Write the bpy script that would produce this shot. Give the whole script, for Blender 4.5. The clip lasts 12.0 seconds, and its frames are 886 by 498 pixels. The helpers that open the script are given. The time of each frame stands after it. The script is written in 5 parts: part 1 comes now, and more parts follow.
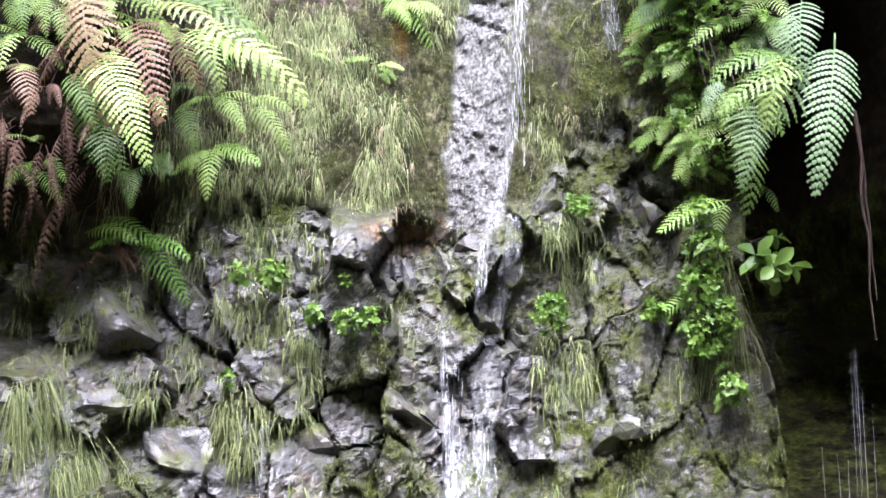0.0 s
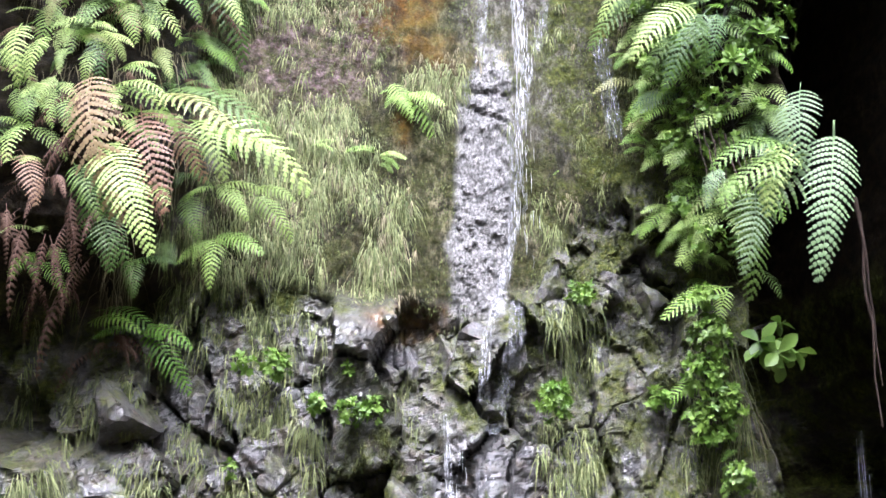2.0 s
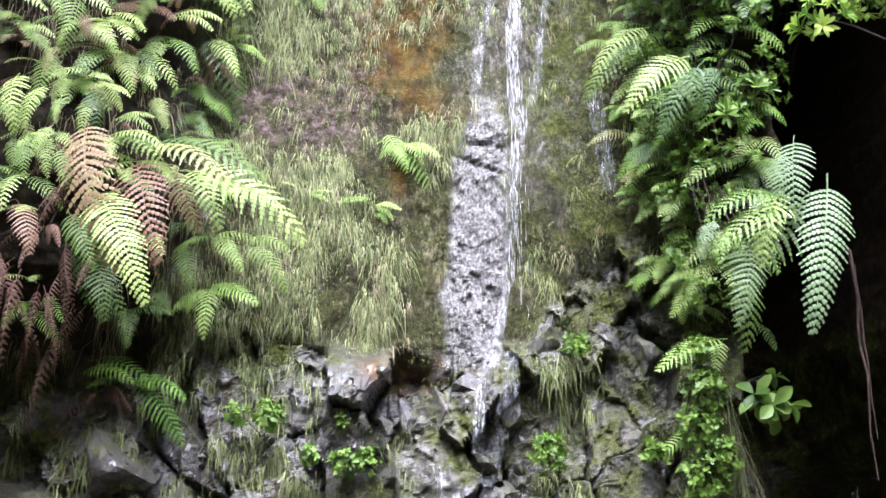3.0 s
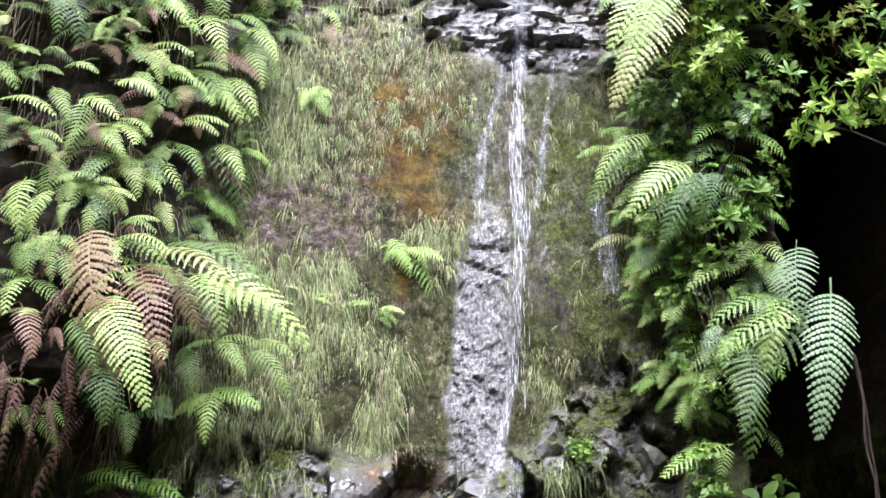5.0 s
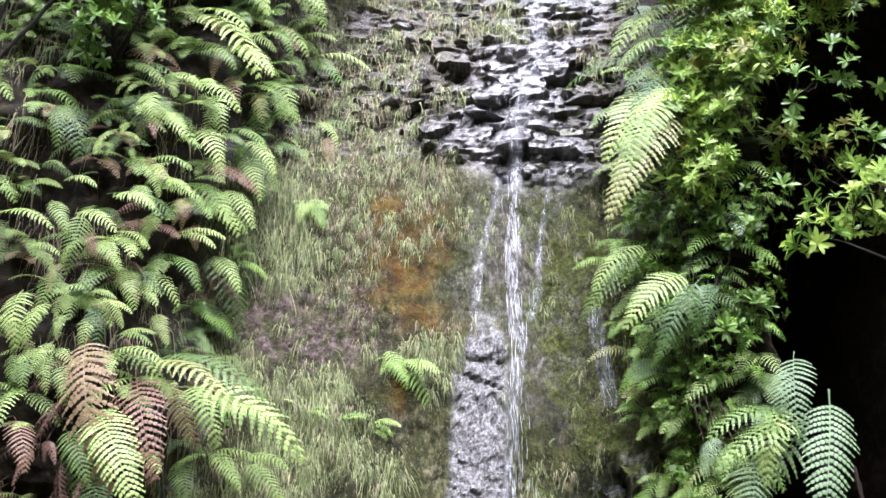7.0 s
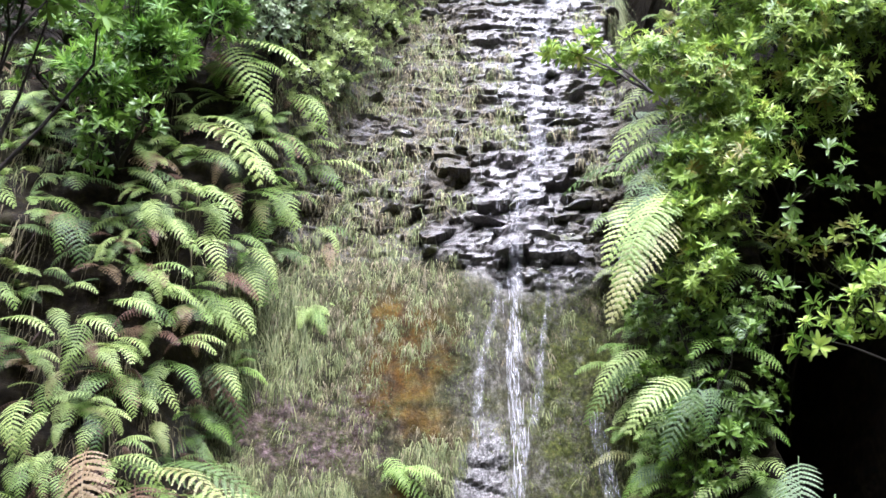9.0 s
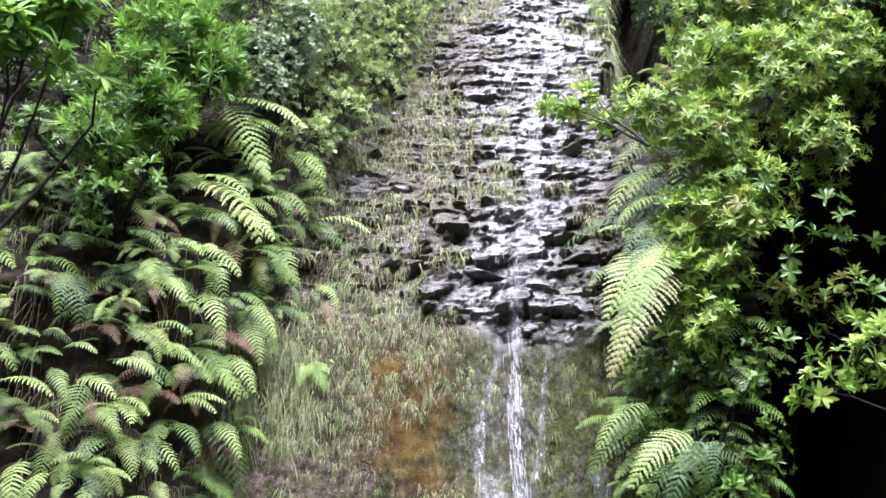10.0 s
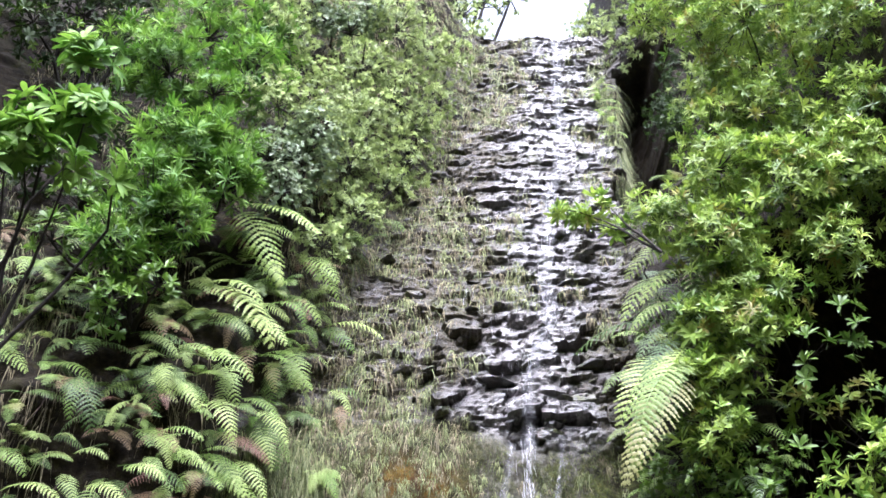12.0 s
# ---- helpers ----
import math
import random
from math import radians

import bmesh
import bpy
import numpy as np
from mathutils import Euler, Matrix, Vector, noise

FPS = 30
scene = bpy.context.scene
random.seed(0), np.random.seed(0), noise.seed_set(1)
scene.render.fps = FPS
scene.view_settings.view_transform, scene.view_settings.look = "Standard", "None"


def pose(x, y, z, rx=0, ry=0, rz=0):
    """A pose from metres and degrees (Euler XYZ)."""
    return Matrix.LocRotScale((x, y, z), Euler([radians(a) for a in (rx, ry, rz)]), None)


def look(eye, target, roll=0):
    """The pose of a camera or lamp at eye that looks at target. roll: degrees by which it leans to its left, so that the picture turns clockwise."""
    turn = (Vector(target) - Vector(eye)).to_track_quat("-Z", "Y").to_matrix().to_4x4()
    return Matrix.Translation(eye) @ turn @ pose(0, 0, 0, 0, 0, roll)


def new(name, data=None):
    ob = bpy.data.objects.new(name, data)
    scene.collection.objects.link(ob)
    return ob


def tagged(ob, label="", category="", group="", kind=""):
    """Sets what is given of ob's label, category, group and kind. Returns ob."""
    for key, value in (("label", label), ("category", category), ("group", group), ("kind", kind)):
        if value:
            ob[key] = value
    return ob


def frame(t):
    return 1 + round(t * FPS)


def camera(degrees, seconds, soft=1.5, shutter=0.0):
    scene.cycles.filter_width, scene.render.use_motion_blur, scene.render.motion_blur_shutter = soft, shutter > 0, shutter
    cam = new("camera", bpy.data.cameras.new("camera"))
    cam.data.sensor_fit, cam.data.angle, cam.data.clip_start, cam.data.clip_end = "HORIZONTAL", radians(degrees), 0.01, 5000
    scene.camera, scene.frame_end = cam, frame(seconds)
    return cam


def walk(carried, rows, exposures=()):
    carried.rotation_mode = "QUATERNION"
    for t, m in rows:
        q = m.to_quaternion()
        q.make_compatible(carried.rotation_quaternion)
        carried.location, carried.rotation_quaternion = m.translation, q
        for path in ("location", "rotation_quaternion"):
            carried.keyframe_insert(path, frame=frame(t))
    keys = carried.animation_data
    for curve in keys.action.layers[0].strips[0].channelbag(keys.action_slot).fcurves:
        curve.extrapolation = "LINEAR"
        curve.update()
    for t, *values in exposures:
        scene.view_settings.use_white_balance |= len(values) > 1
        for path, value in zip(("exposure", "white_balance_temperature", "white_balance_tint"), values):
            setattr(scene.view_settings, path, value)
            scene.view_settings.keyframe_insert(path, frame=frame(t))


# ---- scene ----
# ---------------------------------------------------------------- camera: it stands and tilts upwards
cam = camera(36.0, 12.0, soft=1.6)
EYE = (0.0, 0.0, 1.6)
# seconds, pitch, yaw, roll in degrees
ROWS = [
    (0.0, 12.00, -0.00, -0.40),
    (0.5, 12.55, 0.04, -0.46),
    (1.0, 13.20, 0.28, -0.80),
    (1.5, 14.85, 0.27, -0.65),
    (2.0, 15.70, 0.14, -0.12),
    (2.5, 16.87, -0.47, -0.06),
    (3.0, 17.84, -0.09, -0.27),
    (5.0, 22.20, 0.09, -0.45),
    (5.5, 22.91, -0.12, -0.32),
    (6.0, 23.82, 0.41, -0.63),
    (6.5, 25.66, 0.14, -0.43),
    (7.0, 26.90, -0.04, -0.26),
    (9.0, 31.31, 0.01, 0.00),
    (9.5, 32.30, -0.16, 0.30),
    (10.0, 33.63, -0.05, 0.74),
    (10.5, 35.06, -0.04, 0.85),
    (11.0, 36.13, 0.47, 0.54),
    (11.5, 37.15, 0.33, 0.59),
    (12.0, 38.07, 0.57, 0.26),
]
walk(cam, [(t, pose(*EYE, 90 + pitch, 0, yaw) @ pose(0, 0, 0, 0, 0, -roll)) for t, pitch, yaw, roll in ROWS],
     [(0.0, 3.2, 5830, 20), (3.0, 3.05, 5830, 20), (6.0, 2.82, 5830, 20), (9.0, 2.7, 5830, 20), (12.0, 2.62, 5830, 20)])

# ---------------------------------------------------------------- light: an overcast sky over the gorge
world = bpy.data.worlds.new("overcast_sky")
scene.world = world
world.use_nodes = True
wn = world.node_tree
sky = wn.nodes.new("ShaderNodeTexSky")
sky.sky_type = "NISHITA"
sky.sun_disc = False
sky.sun_elevation, sky.sun_rotation = radians(61), radians(177)
sky.air_density, sky.dust_density, sky.ozone_density = 1.0, 5.0, 1.0
wash = wn.nodes.new("ShaderNodeHueSaturation")
wash.inputs["Saturation"].default_value = 0.36
wn.links.new(sky.outputs[0], wash.inputs["Color"])
wn.links.new(wash.outputs[0], wn.nodes["Background"].inputs["Color"])
wn.nodes["Background"].inputs["Strength"].default_value = 0.13
sun = new("sun", bpy.data.lights.new("sun", "SUN"))
sun.data.energy, sun.data.angle, sun.data.color = 1.5, radians(50), (0.95, 0.97, 1.0)
sun.matrix_world = look((0.8, -7, 34), (0, 9, 5))


# ---------------------------------------------------------------- materials
class Nodes:
    """Short ways to write a node material."""

    def __init__(self, name):
        self.mat = bpy.data.materials.new(name)
        self.mat.use_nodes = True
        self.tree = self.mat.node_tree
        self.shader = self.tree.nodes["Principled BSDF"]
        self.out = self.tree.nodes["Material Output"]
        self.place = self.node("ShaderNodeTexCoord").outputs["Object"]

    def in_world(self):
        self.place = self.node("ShaderNodeNewGeometry").outputs["Position"]

    def node(self, kind, **values):
        n = self.tree.nodes.new(kind)
        for key, value in values.items():
            n.inputs[key.replace("_", " ")].default_value = value
        return n

    def link(self, a, b):
        self.tree.links.new(a, b)

    def noise(self, scale, detail=4.0, rough=0.6, squash=(1, 1, 1)):
        m = self.node("ShaderNodeMapping")
        m.inputs["Scale"].default_value = squash
        self.link(self.place, m.inputs["Vector"])
        n = self.node("ShaderNodeTexNoise", Scale=scale, Detail=detail, Roughness=rough)
        self.link(m.outputs[0], n.inputs["Vector"])
        return n.outputs["Fac"]

    def chips(self, scale, squash=(1, 1, 1)):
        """Angular cells, each of one random grey."""
        m = self.node("ShaderNodeMapping")
        m.inputs["Scale"].default_value = squash
        n = self.node("ShaderNodeTexNoise", Scale=scale * 0.8, Detail=3.0)
        push = self.node("ShaderNodeVectorMath")
        push.operation = "MULTIPLY_ADD"
        push.inputs[1].default_value = (0.5 / scale,) * 3
        self.link(n.outputs["Color"], push.inputs[0])
        self.link(self.place, n.inputs["Vector"])
        self.link(self.place, push.inputs[2])
        self.link(push.outputs[0], m.inputs["Vector"])
        v = self.node("ShaderNodeTexVoronoi", Scale=scale)
        self.link(m.outputs[0], v.inputs["Vector"])
        return v.outputs["Color"]

    def steps(self, fac, *stops):
        r = self.node("ShaderNodeValToRGB")
        while len(r.color_ramp.elements) < len(stops):
            r.color_ramp.elements.new(0.5)
        for e, (where, colour) in zip(r.color_ramp.elements, stops):
            e.position = where
            e.color = (*colour, 1) if isinstance(colour, tuple) else (colour, colour, colour, 1)
        self.link(fac, r.inputs["Fac"])
        return r.outputs["Color"]

    def mix(self, fac, a, b, way="MIX"):
        m = self.tree.nodes.new("ShaderNodeMix")
        m.data_type, m.blend_type = "RGBA", way
        for socket, value in ((m.inputs[0], fac), (m.inputs[6], a), (m.inputs[7], b)):
            if isinstance(value, bpy.types.NodeSocket):
                self.link(value, socket)
            else:
                socket.default_value = (*value, 1) if isinstance(value, tuple) else value
        return m.outputs[2]

    def calc(self, way, a, b):
        m = self.tree.nodes.new("ShaderNodeMath")
        m.operation = way
        for socket, value in zip(m.inputs, (a, b)):
            if isinstance(value, bpy.types.NodeSocket):
                self.link(value, socket)
            else:
                socket.default_value = value
        return m.outputs[0]

    def mask(self, name):
        n = self.node("ShaderNodeAttribute")
        n.attribute_name = name
        return n.outputs["Fac"]

    def bump(self, height, strength, distance):
        b = self.node("ShaderNodeBump", Strength=strength, Distance=distance)
        self.link(height, b.inputs["Height"])
        self.link(b.outputs[0], self.shader.inputs["Normal"])

    def set(self, **values):
        for key, value in values.items():
            socket = self.shader.inputs[key.replace("_", " ")]
            if isinstance(value, bpy.types.NodeSocket):
                self.link(value, socket)
            else:
                socket.default_value = (*value, 1) if isinstance(value, tuple) else value
        return self.mat


def rock_material(name, cliff):
    """Wet dark basalt; on the cliff with moss, ochre algae and soil where its masks say so."""
    m = Nodes(name)
    m.in_world()
    coarse, fine, speck = m.noise(2.2, 5), m.noise(14, 9, 0.75), m.noise(70, 3, 0.7)
    flat = (1, 1, 1.5) if cliff else (1, 1, 1)
    chip_a, chip_b, chip_c = m.chips(7, flat), m.chips(17, flat), m.chips(40, flat)
    base = m.steps(coarse, (0.3, (0.028, 0.026, 0.026)), (0.55, (0.075, 0.072, 0.075)), (0.75, (0.15, 0.146, 0.155)))
    base = m.mix(m.steps(chip_b, (0.3, 0.0), (0.95, 0.6)), base, (0.19, 0.187, 0.198))
    base = m.mix(m.steps(chip_c, (0.05, 0.5), (0.3, 0.0)), base, (0.03, 0.029, 0.028))
    base = m.mix(m.steps(m.noise(5.0, 5), (0.44, 0.0), (0.62, 0.85)), base, (0.085, 0.062, 0.036))
    base = m.mix(m.steps(m.noise(6.5, 4, 0.6, (1, 1, 1.7)), (0.40, 0.9), (0.54, 0.0)), base, (0.016, 0.014, 0.012))
    base = m.mix(m.steps(m.noise(48, 5, 0.8), (0.4, 0.7), (0.52, 0.0)), base, (0.03, 0.028, 0.024))
    rough = m.steps(chip_b, (0.1, 0.24), (0.9, 0.5))
    height = m.calc("ADD", m.calc("MULTIPLY", fine, 0.8), m.calc("MULTIPLY", speck, 0.25))
    height = m.calc("ADD", height, m.calc("ADD", m.calc("MULTIPLY", chip_a, 1.0), m.calc("ADD", m.calc("MULTIPLY", chip_b, 0.6), m.calc("MULTIPLY", chip_c, 0.3))))
    moss_spots = m.steps(m.noise(4.2, 6, 0.7), (0.47, 0.0), (0.6, 0.9))
    moss_tone = m.steps(m.noise(24, 4), (0.3, (0.028, 0.035, 0.008)), (0.55, (0.09, 0.105, 0.020)), (0.75, (0.18, 0.185, 0.045)))
    if cliff:
        worn = m.calc("MULTIPLY", m.mask("high"), m.steps(m.noise(3.6, 6, 0.7, (1, 1, 1.4)), (0.42, 0.0), (0.58, 0.85)))
        base = m.mix(worn, base, m.steps(m.noise(26, 5, 0.7), (0.35, (0.06, 0.05, 0.042)), (0.65, (0.25, 0.225, 0.20))))
        base = m.mix(m.calc("MULTIPLY", m.mask("high"), 0.5), base, m.steps(m.noise(19, 5, 0.7, (1, 1, 1.6)), (0.36, (0.03, 0.027, 0.026)), (0.52, (0.10, 0.094, 0.10)), (0.66, (0.21, 0.20, 0.215))))
        olive = m.calc("MULTIPLY", m.mask("dull"), m.steps(m.noise(7, 6, 0.75, (1, 1, 1.6)), (0.38, 0.0), (0.52, 0.9)))
        base = m.mix(olive, base, m.steps(m.noise(33, 5, 0.75), (0.36, (0.02, 0.017, 0.010)), (0.52, (0.075, 0.062, 0.035)), (0.68, (0.17, 0.145, 0.09))))
        slab = m.mask("slab")
        tone = m.steps(m.noise(6, 6, 0.7, (1, 1, 0.35)), (0.36, (0.014, 0.012, 0.007)), (0.5, (0.055, 0.048, 0.024)), (0.64, (0.155, 0.138, 0.085)))
        tone = m.mix(m.steps(m.noise(34, 4, 0.7, (1, 1, 0.4)), (0.42, 0.0), (0.56, 0.9)), tone, (0.015, 0.015, 0.006))
        base = m.mix(slab, base, tone)
        washed = m.calc("MULTIPLY", m.mask("wash"), m.steps(m.noise(7, 6, 0.7, (1.6, 1, 0.5)), (0.36, 0.25), (0.56, 1.0)))
        base = m.mix(washed, base, m.steps(m.noise(30, 6, 0.75, (1, 1, 0.5)), (0.36, (0.035, 0.032, 0.024)), (0.52, (0.11, 0.103, 0.085)), (0.66, (0.25, 0.24, 0.22))))
        rust = m.calc("MULTIPLY", m.mask("ochre"), m.steps(m.noise(5, 5, 0.7), (0.34, 0.1), (0.56, 1.0)))
        base = m.mix(rust, base, m.steps(m.noise(9, 5), (0.35, (0.03, 0.014, 0.003)), (0.65, (0.16, 0.074, 0.009))))
        violet = m.calc("MULTIPLY", m.mask("violet"), m.steps(m.noise(8, 6, 0.7, (1, 1, 1.6)), (0.4, 0.0), (0.6, 1.0)))
        base = m.mix(violet, base, m.steps(m.noise(22, 4), (0.35, (0.04, 0.018, 0.016)), (0.7, (0.26, 0.19, 0.20))))
        strip = m.mask("strip")
        pale = m.steps(m.noise(46, 6, 0.75, (1, 1, 0.6)), (0.38, (0.045, 0.042, 0.036)), (0.5, (0.19, 0.182, 0.175)), (0.63, (0.40, 0.39, 0.385)))
        base = m.mix(strip, base, pale)
        # dark soil, taken near black to carry the shade behind ferns and in the cleft
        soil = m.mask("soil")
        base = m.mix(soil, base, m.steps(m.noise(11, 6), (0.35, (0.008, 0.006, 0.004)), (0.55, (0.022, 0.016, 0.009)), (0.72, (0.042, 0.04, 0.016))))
        green = m.calc("MULTIPLY", m.mask("moss"), m.steps(m.noise(4.5, 6, 0.7), (0.42, 0.0), (0.6, 1.0)))
        base = m.mix(green, base, moss_tone)
        dry = m.calc("MAXIMUM", m.calc("MAXIMUM", green, soil), slab)
        dry = m.calc("MAXIMUM", dry, m.calc("MULTIPLY", strip, 0.6))
        dry = m.calc("MAXIMUM", dry, m.calc("MAXIMUM", olive, m.calc("MULTIPLY", m.mask("dull"), 0.6)))
        rough = m.mix(dry, rough, (0.75, 0.75, 0.75))
        height = m.calc("ADD", height, m.calc("MULTIPLY", m.noise(120, 2), m.calc("MULTIPLY", m.calc("MAXIMUM", green, strip), 0.8)))
    else:
        base = m.mix(moss_spots, base, moss_tone)
        rough = m.mix(moss_spots, rough, (0.8, 0.8, 0.8))
    base = m.mix(1.0, base, m.steps(m.noise(65, 5, 0.75), (0.34, 0.45), (0.5, 0.95), (0.64, 1.0)), "MULTIPLY")
    m.bump(height, 0.9, 0.035)
    film = m.node("ShaderNodeBump", Strength=0.45, Distance=0.02)
    m.link(height, film.inputs["Height"])
    m.link(film.outputs[0], m.shader.inputs["Coat Normal"])
    wet = m.steps(m.noise(4.0, 5, 0.65), (0.36, 0.1), (0.56, 1.0))
    if cliff:
        wet = m.calc("MULTIPLY", wet, m.calc("SUBTRACT", 1.0, dry))
        return m.set(Base_Color=base, Roughness=rough, Specular_IOR_Level=m.mix(dry, (0.6, 0.6, 0.6), (0.12, 0.12, 0.12)), Coat_Weight=wet, Coat_Roughness=0.16)
    return m.set(Base_Color=base, Roughness=rough, Specular_IOR_Level=0.5, Coat_Weight=wet, Coat_Roughness=0.16)


def leaf_material(name, low, high, gloss=0.45, through_light=0.33, island=False, warm=None, mask=""):
    """Leaf tissue that lets some light through; its tone varies from piece to piece."""
    m = Nodes(name)
    if mask:
        vary = m.mask(mask)
    elif island:
        vary = m.node("ShaderNodeNewGeometry").outputs["Random Per Island"]
    else:
        vary = m.node("ShaderNodeObjectInfo").outputs["Random"]
    tone = m.mix(vary, low, high)
    tone = m.mix(m.steps(m.noise(9, 3), (0.35, 0.0), (0.75, 0.5)), tone, tuple(0.55 * c for c in low))
    if warm:
        tone = m.mix(m.steps(vary, (0.93, 0.0), (0.96, 0.7)), tone, warm)
    m.bump(m.noise(60, 2), 0.3, 0.004)
    m.set(Base_Color=tone, Roughness=gloss, Specular_IOR_Level=0.3)
    glow = m.node("ShaderNodeBsdfTranslucent")
    m.link(m.mix(1.0, tone, (1.0, 1.0, 0.8), "MULTIPLY"), glow.inputs["Color"])
    both = m.node("ShaderNodeMixShader", Fac=through_light)
    m.link(m.shader.outputs[0], both.inputs[1])
    m.link(glow.outputs[0], both.inputs[2])
    m.link(both.outputs[0], m.out.inputs["Surface"])
    return m.mat


def plain_material(name, low, high, scale, roughness, relief=0.01):
    m = Nodes(name)
    n = m.noise(scale, 5)
    m.bump(m.noise(scale * 4, 4), 0.7, relief)
    return m.set(Base_Color=m.steps(n, (0.3, low), (0.7, high)), Roughness=roughness)


def water_material(name, most):
    """Thin broken water: clear film with white froth threads in it."""
    m = Nodes(name)
    threads = m.noise(34, 6, 0.8, (2.6, 1, 0.22))
    m.set(Base_Color=(0.82, 0.83, 0.88), Roughness=0.22, Specular_IOR_Level=0.6)
    clear = m.node("ShaderNodeBsdfTransparent")
    both = m.node("ShaderNodeMixShader")
    m.link(m.steps(threads, (0.47, 0.0), (0.62, most)), both.inputs[0])
    m.link(clear.outputs[0], both.inputs[1])
    m.link(m.shader.outputs[0], both.inputs[2])
    m.link(both.outputs[0], m.out.inputs["Surface"])
    return m.mat


CLIFF = rock_material("wet_cliff", True)
STONE = rock_material("wet_stone", False)
WATER = water_material("thin_water", 0.36)
FALL = water_material("falling_water", 0.55)
WHITE_WATER = water_material("white_water", 0.95)
DROPS = Nodes("water_drops").set(Base_Color=(0.85, 0.86, 0.9), Roughness=0.15, Specular_IOR_Level=0.7)
BARK = plain_material("dark_bark", (0.010, 0.008, 0.006), (0.035, 0.028, 0.022), 18, 0.9)
ROOT = plain_material("root_bark", (0.016, 0.009, 0.006), (0.055, 0.03, 0.02), 20, 0.85)
EARTH = plain_material("damp_earth", (0.02, 0.016, 0.01), (0.07, 0.055, 0.035), 3, 0.85, 0.03)
WOODED = plain_material("wooded_slope", (0.012, 0.018, 0.007), (0.04, 0.052, 0.018), 1.2, 0.9, 0.2)
FERN_TONES = {
    "pale": ("fern_light_green", (0.14, 0.24, 0.05), (0.50, 0.63, 0.21), 0.45, 0.33, (0.24, 0.2, 0.09)),
    "bright": ("fern_fresh_green", (0.20, 0.34, 0.06), (0.42, 0.57, 0.17), 0.45, 0.33, None),
    "soft": ("fern_soft_green", (0.12, 0.26, 0.03), (0.28, 0.45, 0.08), 0.45, 0.33, None),
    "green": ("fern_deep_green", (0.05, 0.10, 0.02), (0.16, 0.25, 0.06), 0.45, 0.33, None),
    "blue": ("fern_bluish_green", (0.11, 0.19, 0.08), (0.26, 0.36, 0.19), 0.45, 0.33, None),
    "red": ("fern_reddish", (0.22, 0.12, 0.08), (0.36, 0.28, 0.15), 0.45, 0.33, None),
    "dead": ("fern_withered", (0.07, 0.035, 0.022), (0.19, 0.115, 0.085), 0.8, 0.15, None),
}
FERN = {kind: leaf_material(name, low, high, gloss, clear, False, warm) for kind, (name, low, high, gloss, clear, warm) in FERN_TONES.items()}
UNDER_FERN = [leaf_material(name + "_under", low, high, gloss, clear, False, warm, "tone") for name, low, high, gloss, clear, warm in FERN_TONES.values()]
GRASS = leaf_material("hanging_grass", (0.045, 0.07, 0.016), (0.34, 0.37, 0.16), 0.6, 0.3, True)
MOSS = leaf_material("moss_cushion", (0.025, 0.036, 0.008), (0.13, 0.15, 0.04), 0.8, 0.2, True)
STRAW = leaf_material("dry_grass", (0.06, 0.047, 0.022), (0.34, 0.30, 0.18), 0.7, 0.25, True)
LAUREL = leaf_material("laurel_leaf", (0.11, 0.22, 0.035), (0.52, 0.68, 0.15), 0.34, 0.33, False, (0.2, 0.13, 0.03))
LAUREL_MANY = leaf_material("laurel_leaf_many", (0.09, 0.18, 0.03), (0.46, 0.62, 0.13), 0.34, 0.33, True, (0.2, 0.13, 0.03))
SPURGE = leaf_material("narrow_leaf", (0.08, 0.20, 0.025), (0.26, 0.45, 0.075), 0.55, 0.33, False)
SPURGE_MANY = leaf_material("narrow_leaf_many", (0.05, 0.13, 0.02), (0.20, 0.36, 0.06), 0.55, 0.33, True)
HEATH = leaf_material("heath_leaf", (0.16, 0.22, 0.075), (0.54, 0.66, 0.29), 0.5, 0.33, True)
GREYLEAF = leaf_material("grey_green_leaf", (0.12, 0.18, 0.09), (0.32, 0.40, 0.24), 0.35, 0.3, True)
BROAD = leaf_material("broad_leaf", (0.06, 0.13, 0.02), (0.18, 0.30, 0.06), 0.4, 0.33, False)
# a dark copy of leaf green: the shade is put into its colour
DUSK = leaf_material("shade_tinted_leaf", (0.014, 0.034, 0.008), (0.055, 0.095, 0.026), 0.6, 0.3, True)
CRESS = leaf_material("small_fresh_leaf", (0.09, 0.18, 0.025), (0.20, 0.32, 0.06), 0.4, 0.33, True)


# ---------------------------------------------------------------- the cliff's plan
def ramp(a, b, t):
    """Smooth step from 0 at a to 1 at b."""
    u = np.clip((t - a) / (b - a), 0, 1)
    return u * u * (3 - 2 * u)


def hashed(i, j, seed):
    n = (i.astype(np.int64) * 374761393 + j.astype(np.int64) * 668265263 + seed * 974711) & 0x7FFFFFFF
    n = ((n ^ (n >> 13)) * 1274126177) & 0x7FFFFFFF
    n = ((n ^ (n >> 15)) * 461845907) & 0x7FFFFFFF
    return ((n ^ (n >> 14)) & 0xFFFFF) / 0xFFFFF


def grain(x, z, seed):
    """Smooth value noise, 0 to 1."""
    i, j = np.floor(x), np.floor(z)
    u, v = x - i, z - j
    u, v = u * u * (3 - 2 * u), v * v * (3 - 2 * v)
    a, b = hashed(i, j, seed), hashed(i + 1, j, seed)
    c, d = hashed(i, j + 1, seed), hashed(i + 1, j + 1, seed)
    return (a + (b - a) * u) * (1 - v) + (c + (d - c) * u) * v


def layers(x, z, octaves, seed):
    total, size, norm = 0, 1.0, 0
    for k in range(octaves):
        total = total + size * grain(x * 2 ** k, z * 2 ** k, seed + k)
        norm += size
        size *= 0.5
    return total / norm - 0.5


